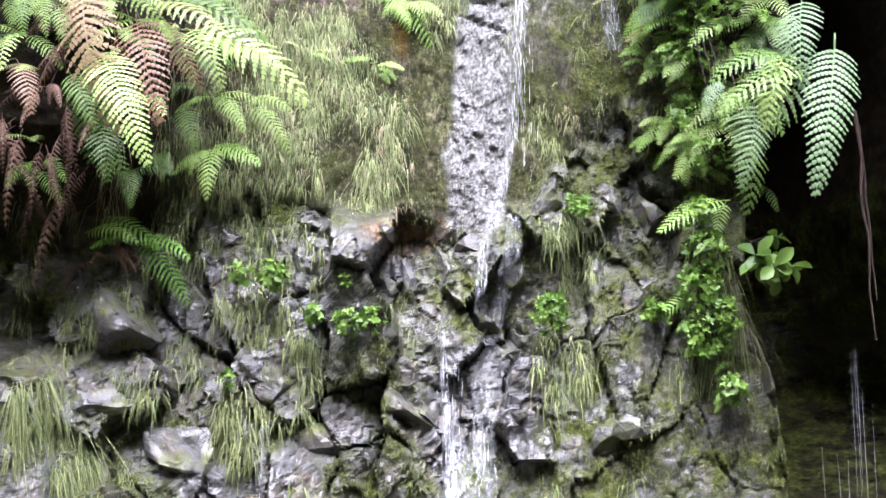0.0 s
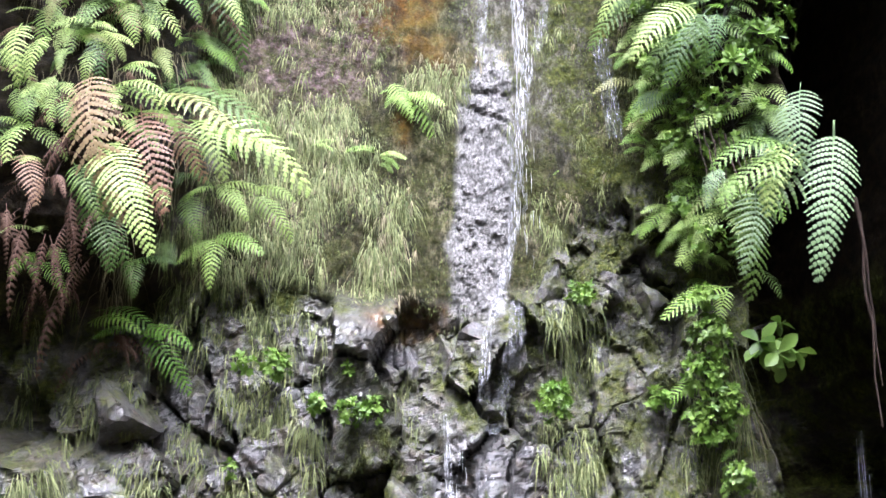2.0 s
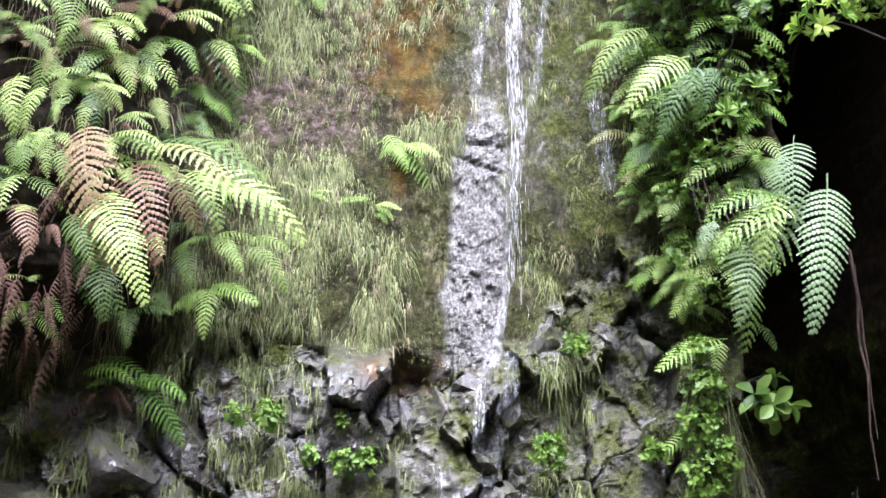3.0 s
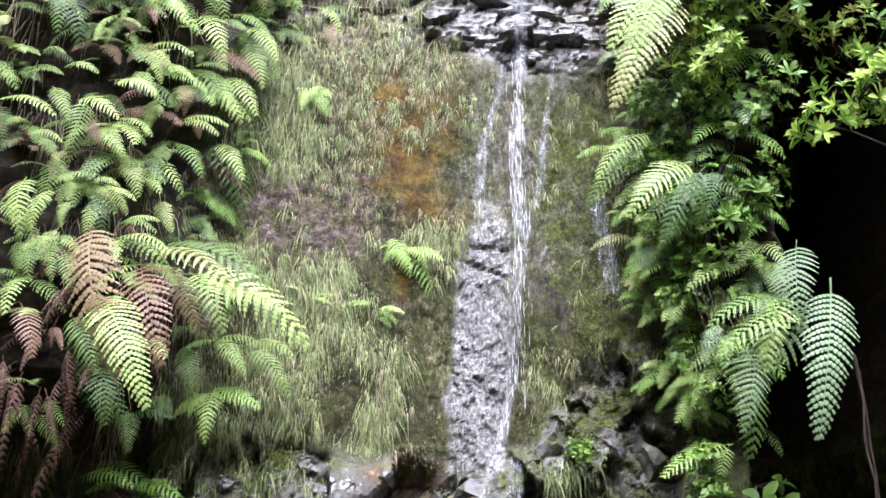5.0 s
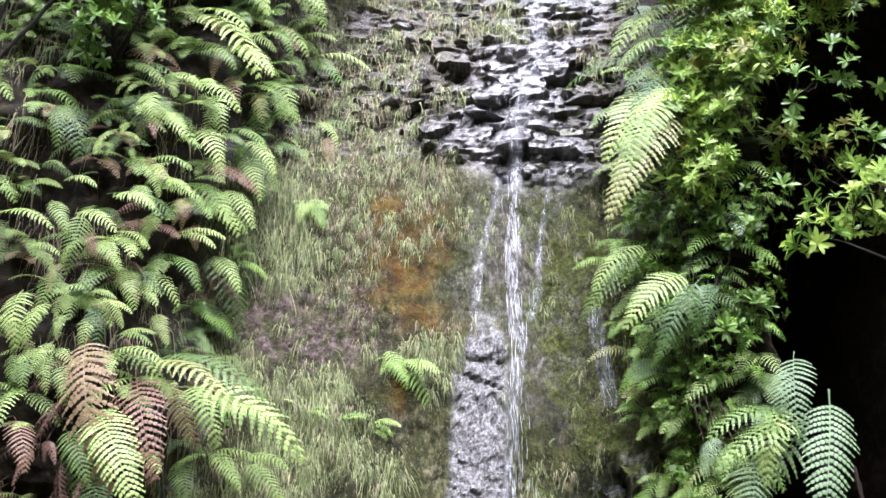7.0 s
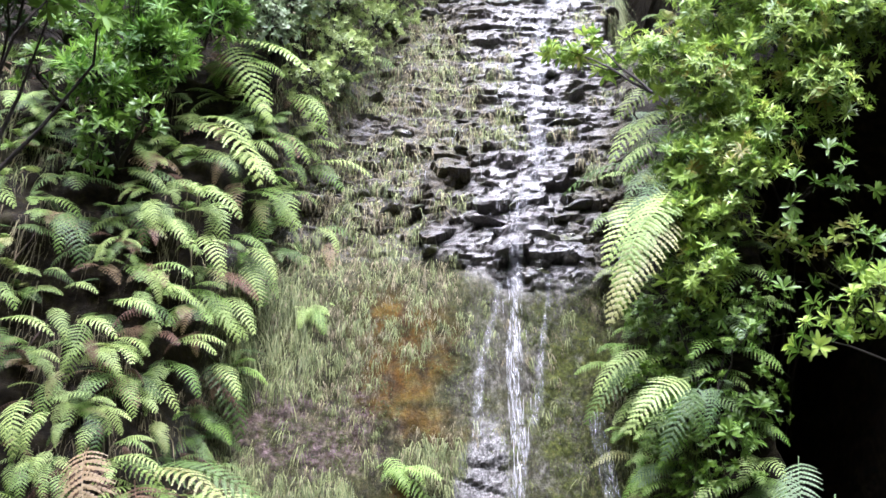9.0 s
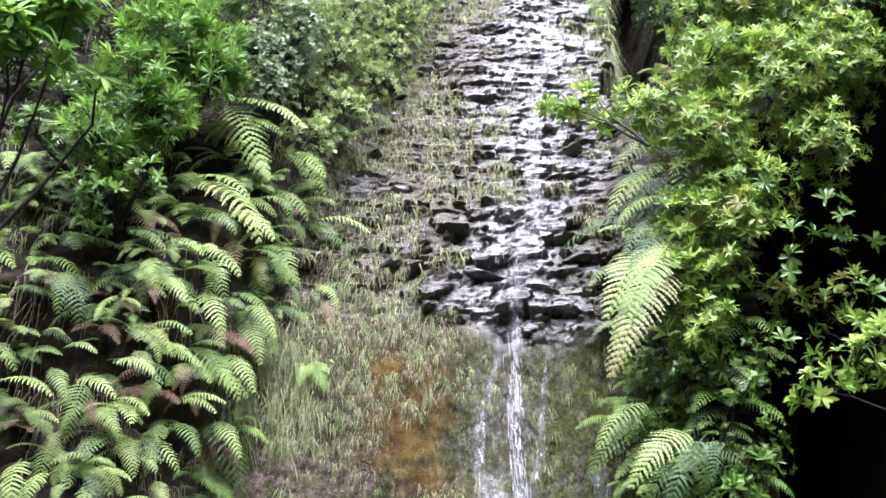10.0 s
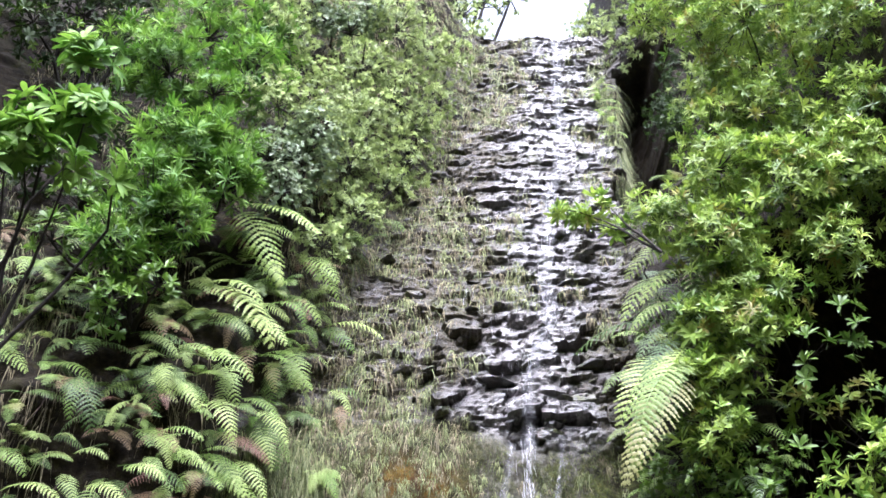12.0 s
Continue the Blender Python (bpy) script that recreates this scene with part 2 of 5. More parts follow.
def blocks(x, z, wide, high, seed, back=0.55):
    """Broken blocks: a level and a tilted face for each cell, and how near its border a place is; back: how far the faces lean back."""
    u = x / wide + 0.9 * layers(x / wide * 0.8, z / high * 0.8, 4, seed + 50)
    v = z / high + 0.9 * layers(x / wide * 0.8, z / high * 0.8, 4, seed + 60)
    i, j = np.floor(u), np.floor(v)
    first, second = np.full(u.shape, 9.0), np.full(u.shape, 9.0)
    level = np.zeros(u.shape)
    for di in (-1, 0, 1):
        for dj in (-1, 0, 1):
            a, b = i + di, j + dj
            pu, pv = a + hashed(a, b, seed), b + hashed(a, b, seed + 1)
            far = np.hypot(u - pu, v - pv)
            here = (hashed(a, b, seed + 2) - 0.5) + (hashed(a, b, seed + 3) - 0.5) * (u - pu) * 1.1 + (hashed(a, b, seed + 4) - back) * (v - pv) * 1.1
            nearer = far < first
            second = np.where(nearer, first, np.minimum(second, far))
            level = np.where(nearer, here, level)
            first = np.where(nearer, far, first)
    return level, second - first


def left_edge(z):
    return np.interp(z, [0, 2.5, 3.35, 4.8, 5.8, 7.4, 9.1, 12.1, 15.7, 18], [-2.2, -2.0, -1.85, -1.4, -1.7, -1.4, -1.0, -0.3, 0.35, 0.5])


def right_edge(z):
    return np.interp(z, [0, 2.6, 3.35, 4.6, 5.8, 8, 9.5, 12, 15.7, 18], [2.2, 1.95, 1.75, 1.65, 1.4, 1.6, 1.7, 2.1, 2.25, 2.3])


def face(x, z):
    """Distance of the cliff's face ahead of the eye at x, z, without its fine relief."""
    x, z = np.asarray(x, float), np.asarray(z, float)
    y = np.interp(z, [-1, 0, 1.5, 3.5, 3.95, 7.2, 7.7, 10, 13, 16.3, 17.2, 20], [8.1, 8.4, 8.9, 9.3, 9.45, 9.8, 10.0, 10.9, 12.4, 13.9, 16.5, 22])
    # the fern bank
    inward = left_edge(z) - x
    out = np.interp(z, [0, 2.6, 2.95, 3.75, 4.25, 8, 12, 16.3, 17.2, 20], [0.35, 0.3, -0.35, -0.15, 0.8, 0.9, 0.9, 1.2, 3.4, 7.8])
    y = y - out * ramp(-0.1, 0.8, inward) - 0.22 * np.clip(inward - 0.3, 0, 9)
    # the overgrown rib, with the cleft beside it
    inward = x - right_edge(z)
    out = np.interp(z, [0, 3.0, 4.0, 4.6, 9, 12, 16.3, 17.2, 20], [0.1, 0.15, 0.35, 0.8, 0.9, 0.9, 1.2, 3.4, 7.8])
    y = y - out * ramp(-0.15, 0.6, inward)
    cleft = np.interp(z, [0, 1.4, 2.3, 3.0, 8.6, 9.6, 20], [1.0, 1.9, 3.4, 4.6, 4.4, 0.0, 0.0])
    start = np.interp(z, [0, 2.4, 3.2, 4.2, 5, 9], [0.25, 0.2, 0.25, 0.45, 0.85, 1.0])
    y = y + cleft * ramp(start, start + 0.45, inward)
    # a dark hollow behind the hanging grass beside the upper fall
    hollow = np.interp(z, [10.8, 11.5, 14.8, 15.4], [2.12, 2.16, 2.48, 2.55])
    y = y + 1.5 * ramp(0.34, 0.14, np.abs(x - hollow + 0.35 * layers(x * 2.5, z * 2.5, 3, 77))) * ramp(10.8, 11.5, z) * ramp(15.2, 14.6, z)
    # a buttress, added mostly out of view, closes the cleft and shades it
    y = y - 3.2 * ramp(3.05, 4.4, x) * ramp(3.0, 4.4, z) * ramp(16.5, 13.0, z)
    return y - 0.35 * np.clip(np.abs(x) - 3.6, 0, 9) ** 1.3


def covers(x, z):
    """What covers the rock at x, z: shares of the slab, the pillar, moss, stains and soil."""
    wander = layers(x * 1.3, z * 1.3, 3, 11)
    foot = np.interp(x, [-2.2, -1.2, 0, 0.6, 0.95, 1.6], [3.85, 4.0, 3.72, 3.8, 4.45, 4.7]) + 0.35 * wander
    brow = np.interp(x, [-1.3, 0, 0.5, 1.2], [7.75, 7.5, 7.15, 7.15]) + 0.3 * wander
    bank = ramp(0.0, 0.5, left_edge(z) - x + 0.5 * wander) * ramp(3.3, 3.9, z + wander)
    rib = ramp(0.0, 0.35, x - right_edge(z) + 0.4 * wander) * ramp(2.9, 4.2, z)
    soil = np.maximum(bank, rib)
    # dark wet earth low in the recess; its colour also deepens the shade there
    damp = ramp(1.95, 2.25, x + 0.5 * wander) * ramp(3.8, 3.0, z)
    low = ramp(0.12, -0.12, z - foot)
    high = ramp(-0.12, 0.12, z - brow)
    slab = (1 - low) * (1 - high) * (1 - soil)
    left = np.interp(z, [3.75, 4.6, 5.1, 5.6, 5.82], [0.0, 0.05, 0.07, 0.09, 0.24])
    right = np.interp(z, [3.75, 4.6, 5.1, 5.6, 5.82], [0.43, 0.47, 0.5, 0.52, 0.42])
    edge = 0.14 * layers(x * 6, z * 3.5, 4, 17)
    strip = ramp(-0.03, 0.07, x - left + edge) * ramp(-0.02, 0.05, right - x + 0.5 * edge) * ramp(6.05, 5.6, z + edge) * ramp(3.66, 3.78, z)
    tone = layers(x * 3.1, z * 2.6, 4, 61)
    ochre = ramp(1.0, 0.45, np.hypot((x + 0.30) / 0.50, (z - 6.35 + 0.5 * (x + 0.3)) / 0.85) + 1.3 * tone) * slab
    ochre = np.maximum(ochre, ramp(1.0, 0.4, np.hypot((x + 0.33) / 0.13, (z - 5.2) / 0.30) + tone) * slab)
    ochre = np.maximum(ochre, ramp(1.0, 0.5, np.hypot((x + 0.2) / 0.42, (z - 3.72) / 0.17) + 1.2 * tone))
    violet = ramp(1.0, 0.45, np.hypot((x + 1.0) / 0.8, (z - 5.85) / 0.5) + 1.0 * tone) * slab
    run = np.abs(x - np.interp(z, [7, 9.5, 12, 16], [0.6, 0.9, 1.2, 1.5]))
    dull = high * np.clip(ramp(0.25, 0.8, run + 0.9 * tone) * 0.9, 0, 1)
    wash = slab * ramp(0.62, 0.3, np.abs(x - 0.62 + 0.25 * tone)) * ramp(4.6, 5.6, z)
    moss = np.clip(0.35 * slab + ramp(0.0, 0.3, x - 0.6) * slab * 0.7 + low * ramp(-0.08, 0.2, tone + 0.3 * ramp(0.3, 1.2, x) + 0.06) + 0.4 * high * ramp(0.05, 0.3, tone), 0, 1) * (1 - strip)
    for where, wide, top in ((1.29, 0.06, 2.75), (0.72, 0.05, 3.3), (1.05, 0.04, 2.4), (1.62, 0.05, 3.0)):
        moss = np.maximum(moss, 1.4 * ramp(wide, 0.4 * wide, np.abs(x - where + 0.15 * tone)) * ramp(top, top - 0.25, z))
    moss = np.maximum(moss, rib * ramp(4.0, 2.8, z) * 0.8)
    moss = np.maximum(moss, 1.2 * damp * ramp(0.02, 0.16, layers(x * 2.4, z * 1.7, 3, 67)))
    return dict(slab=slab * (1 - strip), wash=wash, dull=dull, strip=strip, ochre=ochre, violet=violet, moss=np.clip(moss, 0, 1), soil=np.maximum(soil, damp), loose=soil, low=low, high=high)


def relief(x, z):
    """How far the rock stands out from face() at x, z."""
    on = covers(x, z)
    low, high, soil, strip = on["low"], on["high"], on["loose"], on["strip"]
    wander = layers(x * 1.3, z * 1.3, 3, 11)
    # broken blocks at the foot, calmer and streaked beside the rib
    a, crack_a = blocks(x, z, 0.46, 0.66, 101)
    b, crack_b = blocks(x, z, 0.18, 0.24, 131)
    n, crack_n = blocks(x, z, 0.08, 0.10, 141)
    k, crack_k = blocks(x, z, 0.038, 0.045, 151)
    rugged = 0.36 * a + 0.06 * b + 0.022 * n + 0.009 * k - 0.12 * ramp(0.06, 0.0, crack_a) * ramp(-0.05, 0.1, layers(x * 1.7, z * 1.7, 2, 25)) + 0.20 * layers(x * 2.2, z * 2.0, 4, 21) + 0.07 * layers(x * 13, z * 11, 3, 23) - 0.02
    calm = ramp(0.55, 0.95, x) * ramp(3.3, 2.8, z)
    rugged = rugged * (1 - 0.55 * calm) + calm * (0.14 * layers(x * 7, z * 1.6, 3, 27) + 0.05 * layers(x * 26, z * 12, 3, 29))
    # thin slaty beds above
    c, crack_c = blocks(x, z, 0.46, 0.20, 161)
    d, crack_d = blocks(x, z, 0.21, 0.075, 191)
    n, crack_n = blocks(x, z, 0.10, 0.032, 197)
    beds = (z + 0.25 * layers(x * 1.1, z * 0.8, 3, 31) + 0.08 * x) / 0.36
    coarse = 0.055
    brow = ramp(9.6, 8.3, z)
    g, crack_g = blocks(x, z, 0.27, 0.2, 171, 0.5)
    bedded = coarse * c * (1 - brow) + brow * (0.17 * g + 0.12 * layers(x * 2.6, z * 2.8, 3, 39)) + 0.045 * d + 0.018 * n - 0.03 * (beds % 1 - 0.5) * (1 + 2 * layers(x * 2, z * 2, 2, 33)) + 0.08 * layers(x * 6, z * 13, 4, 37) + 0.18 * layers(x * 1.6, z * 1.3, 3, 35) + 0.08
    e, crack_e = blocks(x, z, 0.9, 0.7, 211)
    smooth = 0.08 + 0.02 * e + 0.14 * layers(x * 1.1, z * 0.9, 2, 41) + 0.035 * layers(x * 5, z * 3.2, 3, 43) + 0.026 * layers(x * 20, z * 12, 3, 45) + 0.014 * blocks(x, z, 0.09, 0.12, 49)[0]
    pillar = 0.01 + 0.05 * layers(x * 4, z * 2.2, 2, 46) + 0.026 * blocks(x, z, 0.06, 0.09, 47)[0] - 0.03 * ramp(0.035, 0.0, np.abs(z - 5.5 + 0.12 * (x - 0.25) + 0.03 * wander))
    pillar = pillar - 0.03 * ramp(0.03, 0.0, np.abs(z - 5.42 + 0.5 * (x - 0.1)))
    clods = -0.12 + 0.45 * layers(x * 1.4, z * 1.4, 3, 53) + 0.16 * layers(x * 7, z * 7, 4, 59)
    clods = clods + 0.25 * ramp(3.6, 3.0, z) * (0.6 * layers(x * 3, z * 2.6, 4, 57) + blocks(x, z, 0.22, 0.3, 58)[0])
    out = low * rugged + high * (1 - low) * bedded + (1 - low) * (1 - high) * smooth
    return out * (1 - soil) + soil * clods + strip * pillar


def surface(x, z):
    return face(x, z) - relief(np.asarray(x, float), np.asarray(z, float))


# ---------------------------------------------------------------- ways to build
def mesh_from(name, verts, faces, material, smooth=True):
    me = bpy.data.meshes.new(name)
    me.from_pydata([tuple(v) for v in verts] if not isinstance(verts, np.ndarray) else verts.tolist(), [], faces if isinstance(faces, list) else faces.tolist())
    me.materials.append(material)
    if smooth:
        me.polygons.foreach_set("use_smooth", [True] * len(me.polygons))
    me.update()
    return me


def piece(name, me, parent=None, m=None, label=""):
    """A mesh as an object of its own, a part where it has a parent."""
    ob = new(name, me)
    ob.parent = parent
    if m is not None:
        ob.matrix_basis = m
    return tagged(ob, label=label) if label else ob


def empty(name, where, label, category, group=""):
    ob = new(name)
    ob.empty_display_size = 0.1
    ob.location = where
    return tagged(ob, label, category, group)


def sheet(name, material, xs, ys, place, smooth=True):
    """A grid whose corner (i, j) lies at place(xs[i], ys[j])."""
    gx, gy = np.meshgrid(xs, ys)
    verts = np.stack([np.asarray(v, float).ravel() for v in place(gx, gy)], 1)
    w = len(xs)
    i = (np.arange(len(ys) - 1)[:, None] * w + np.arange(w - 1)[None]).ravel()
    return mesh_from(name, verts, np.stack([i, i + 1, i + w + 1, i + w], 1), material, smooth)


def tube(points, radii, sides=6):
    """Corners and faces of a tapered round stem along points."""
    verts, faces = [], []
    points = [Vector(p) for p in points]
    for k, p in enumerate(points):
        along = (points[min(k + 1, len(points) - 1)] - points[max(k - 1, 0)]).normalized()
        side = along.cross(Vector((0.3, 0.2, 1)) if abs(along.z) < 0.9 else Vector((1, 0, 0))).normalized()
        other = along.cross(side)
        for s in range(sides):
            a = 2 * math.pi * s / sides
            verts.append(tuple(p + (side * math.cos(a) + other * math.sin(a)) * radii[k]))
    for k in range(len(points) - 1):
        for s in range(sides):
            t = (s + 1) % sides
            faces.append((k * sides + s, k * sides + t, (k + 1) * sides + t, (k + 1) * sides + s))
    return verts, faces


def join(shapes):
    verts, faces = [], []
    for v, f in shapes:
        n = len(verts)
        verts += list(v)
        faces += [tuple(i + n for i in q) for q in f]
    return verts, faces


def bent(a, b, sag, rng, bits=5, loose=0.03):
    """Points from a to b that bow by sag and wander a little."""
    a, b = Vector(a), Vector(b)
    size = (b - a).length
    return [a.lerp(b, k / bits) + Vector((rng.gauss(0, 1), rng.gauss(0, 1), rng.gauss(0, 1))) * loose * size * (0 < k < bits) + Vector((0, 0, sag * size * math.sin(math.pi * k / bits))) for k in range(bits + 1)]


# ---------------------------------------------------------------- ground, cliff and gorge
ground = piece("ground", sheet("ground", EARTH, np.linspace(-300, 300, 121), np.linspace(-300, 300, 121), lambda x, y: (x, y, 0.05 * layers(x, y, 2, 5) - 0.05)))
tagged(ground, "damp dark earth at the foot of the gorge", "ground", kind="structure")

across_cliff = np.concatenate([np.linspace(-9, -4.7, 24), np.linspace(-4.65, -2.72, 40), np.linspace(-2.7, 2.4, 280), np.linspace(2.42, 4.65, 45), np.linspace(4.7, 9, 24)])
up_cliff = np.concatenate([np.linspace(-1, 1.5, 30), np.linspace(1.515, 4.7, 205), np.linspace(4.72, 7.1, 95), np.linspace(7.12, 17.4, 400), np.linspace(17.5, 21, 30)])
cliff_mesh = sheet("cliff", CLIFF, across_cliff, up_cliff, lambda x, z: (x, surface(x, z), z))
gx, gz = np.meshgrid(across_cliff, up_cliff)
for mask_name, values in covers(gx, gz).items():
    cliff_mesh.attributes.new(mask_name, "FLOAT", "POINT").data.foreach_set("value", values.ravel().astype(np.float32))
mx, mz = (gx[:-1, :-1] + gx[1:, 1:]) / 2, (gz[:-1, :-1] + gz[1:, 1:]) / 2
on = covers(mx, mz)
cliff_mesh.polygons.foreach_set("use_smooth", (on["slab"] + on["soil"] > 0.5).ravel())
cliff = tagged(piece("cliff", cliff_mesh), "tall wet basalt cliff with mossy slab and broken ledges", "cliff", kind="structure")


def around(a, h):
    """The added, unseen wooded sides of the gorge, from one end of the cliff round behind the eye to the other; they
    block low sky light.
    """
    r = 9.4 + 0.12 * h + 1.6 * layers(a * 2.3, h * 0.25, 4, 71)
    return r * np.cos(a), 4.5 + 1.35 * r * np.sin(a), h


# unseen slope, added so that light falls mainly from overhead
gorge = piece("gorge_wall", sheet("gorge_wall", WOODED, np.linspace(-3.65, 0.51, 120), np.linspace(-1, 22, 70), around))
tagged(gorge, "unseen dark wooded slope added to close the gorge and block low sky light", "slope", kind="structure")


# ---------------------------------------------------------------- stones and boulders
def stone_mesh(name, seed, cuts, subdivisions=2):
    """An angular block: a ball cut by planes, with chipped faces."""
    rng = random.Random(seed)
    bm = bmesh.new()
    bmesh.ops.create_icosphere(bm, subdivisions=subdivisions, radius=1.0)
    planes = []
    for k in range(cuts):
        n = Vector((rng.gauss(0, 1), rng.gauss(0, 1), rng.gauss(0, 1))).normalized()
        planes.append((n, rng.uniform(0.42, 0.72)))
    for v in bm.verts:
        for n, d in planes:
            over = v.co.dot(n) - d
            if over > 0:
                v.co -= n * over
        w = v.co + Vector((seed, 0, 0))
        v.co += v.co.normalized() * (0.09 * noise.noise(w * 2.6) + 0.05 * noise.noise(w * 6.5) + 0.025 * noise.noise(w * 15))
    me = bpy.data.meshes.new(name)
    bm.to_mesh(me)
    bm.free()
    me.materials.append(STONE)
    return me


BOULDERS = [stone_mesh("boulder", 40 + k, 11, 4) for k in range(4)]
STONES = [stone_mesh("stone", 60 + k, 9, 2) for k in range(9)]


def boulder(k, x, z, sx, sy, sz, turn, label, sink=0.35):
    y = float(surface(x, z)) + sy * sink
    ob = piece("boulder", BOULDERS[k % 4], None, pose(x, y, z, turn[0], turn[1], turn[2]) @ Matrix.Diagonal((sx, sy, sz, 1)))
    return tagged(ob, label, "boulder", "boulders in the foot of the cliff")


boulder(0, -2.22, 2.98, 0.34, 0.34, 0.38, (10, 15, 20), "dark wet boulder under the fern bank")
boulder(1, -2.30, 2.47, 0.36, 0.34, 0.22, (20, 14, -10), "grey wet boulder with a shining top")
boulder(2, -0.72, 2.18, 0.40, 0.36, 0.34, (-25, 20, 30), "large pale angular slab beside the stream")
boulder(3, 0.03, 3.42, 0.17, 0.22, 0.26, (0, 8, 40), "rounded dark boulder at the foot of the slab")
boulder(1, -0.25, 3.33, 0.12, 0.2, 0.31, (5, -6, 10), "upright pale block with yellow moss")
boulder(0, -0.48, 3.30, 0.15, 0.2, 0.22, (0, 10, 60), "pale grey block in the broken rock")
boulder(2, -1.16, 2.58, 0.17, 0.22, 0.26, (0, -18, 10), "mossy brown boulder beside a dark crack")
boulder(3, -1.74, 3.16, 0.19, 0.22, 0.2, (0, 5, 15), "ochre-stained block with a flat top")
boulder(1, -1.52, 3.66, 0.22, 0.24, 0.15, (10, -12, 20), "dark shining block below the grass")
boulder(0, 0.24, 3.05, 0.16, 0.2, 0.13, (0, 20, 30), "wet grey block under the stream")
boulder(2, 0.5, 3.40, 0.12, 0.18, 0.26, (4, 4, 0), "wet pale block washed by the stream")
boulder(3, 0.72, 3.92, 0.15, 0.2, 0.24, (0, 30, 0), "wet grey block beside the slab")
boulder(0, 1.47, 3.86, 0.19, 0.22, 0.27, (0, 6, 30), "dark upright block beside the rib")
boulder(1, 0.44, 2.86, 0.2, 0.22, 0.15, (15, -10, 0), "grey wet block in the broken rock")
boulder(2, -1.75, 2.12, 0.42, 0.36, 0.34, (0, 35, 0), "broad brown boulder with a dark crack")
boulder(3, 1.17, 3.98, 0.16, 0.2, 0.15, (0, -20, 30), "shining dark block in the broken rock")
boulder(1, 1.46, 4.55, 0.15, 0.2, 0.15, (20, 0, 10), "pale wet block beside the rib")
boulder(0, -0.25, 2.40, 0.25, 0.25, 0.2, (0, 25, 0), "grey wet boulder beside the stream")
boulder(2, 1.07, 7.76, 0.22, 0.26, 0.14, (0, 8, 10), "dark overhanging block above the slab")
boulder(3, 0.74, 7.30, 0.24, 0.24, 0.09, (0, -8, 0), "flat wet ledge stone above the slab")
boulder(0, 0.36, 7.92, 0.26, 0.24, 0.11, (0, 10, 0), "flat dark ledge stone in the rapids")
boulder(1, -0.1, 7.55, 0.17, 0.2, 0.09, (0, -12, 0), "flat grey ledge stone with wet face")

rng = random.Random(5)
made = 0
while made < 120:
    if made < 20:
        x, z = rng.uniform(-2.3, 1.75), rng.uniform(1.5, 4.3)
        s, flat = rng.uniform(0.05, 0.13), rng.uniform(0.7, 1.2)
    else:
        x, z = rng.uniform(-1.0, 2.0), rng.uniform(7.3, 15.5)
        s, flat = rng.uniform(0.06, 0.17), rng.uniform(0.22, 0.45)
    masks = covers(np.array([x]), np.array([z]))
    if masks["slab"][0] + masks["strip"][0] + masks["soil"][0] > 0.3:
        continue
    y = float(surface(x, z)) + s * 0.45
    m = pose(x, y, z, rng.uniform(-25, 25), rng.uniform(-20, 20), rng.uniform(0, 360)) @ Matrix.Diagonal((s * 1.3, s, s * flat, 1))
    piece("stone", rng.choice(STONES), cliff, m)
    made += 1


# ---------------------------------------------------------------- water
def stream(label, path, wide, lift=0.03, material=WATER):
    """A thin run of water down the rock; path: x, z and how broad, from above to below."""
    path = [(*p, 1.0)[:3] for p in path[::-1]]
    xs, zs, broad = (np.array(v) for v in zip(*path))
    z = np.arange(zs[0], zs[-1], 0.03)
    middle = np.interp(z, zs, xs) + 0.03 * layers(z * 2.0, z * 0 + wide * 70, 3, 83)
    spread = wide * np.interp(z, zs, broad) * (0.75 + 0.9 * (0.5 + layers(z * 1.3, z * 0 + 3, 3, 89)))
    rows = []
    for k in np.linspace(-1, 1, 9):
        x = middle + k * spread
        y = np.min([surface(x, z + d) for d in (-0.12, -0.06, 0, 0.06, 0.12)], 0) - lift * (1 - 0.8 * k * k) + 0.012 * layers(x * 40, z * 9, 2, 97)
        rows.append(np.stack([x, y, z], 1))
    verts = np.stack(rows, 1).reshape(-1, 3)
    i = (np.arange(len(z) - 1)[:, None] * 9 + np.arange(8)[None]).ravel()
    ob = piece("water", mesh_from("water", verts, np.stack([i, i + 1, i + 10, i + 9], 1), material))
    return tagged(ob, label, "waterfall", kind="structure")


stream("white water running down the upper ledges", [(1.52, 16.2), (1.37, 14.18), (1.3, 12.8), (1.22, 12.0), (1.02, 11.1), (0.93, 9.8), (0.86, 9.37), (0.92, 8.9), (0.72, 8.3), (0.62, 7.8), (0.59, 7.0)], 0.052, 0.05)
stream("thin white fall beside the grey pillar", [(0.57, 7.25, 0.3), (0.58, 6.95, 0.4), (0.57, 6.75, 1.1), (0.56, 6.45, 1.3), (0.54, 6.0, 0.8), (0.58, 5.68, 1.3), (0.57, 5.4, 1.0), (0.53, 5.1, 1.0), (0.48, 4.4, 0.9), (0.45, 4.1, 0.9), (0.34, 3.75), (0.27, 3.5), (0.26, 3.1)], 0.036, 0.05, FALL)
stream("thin trickle down the dark slab", [(0.46, 7.2), (0.4, 6.82), (0.29, 6.39), (0.26, 6.0), (0.25, 5.75)], 0.028)
stream("thin trickle beside the fall", [(0.87, 7.25), (0.84, 6.94), (0.76, 6.4), (0.73, 6.0), (0.68, 5.83)], 0.022)
stream("short white trickle on the mossy slab", [(1.17, 5.95), (1.18, 5.74), (1.22, 5.49), (1.24, 5.1)], 0.045)
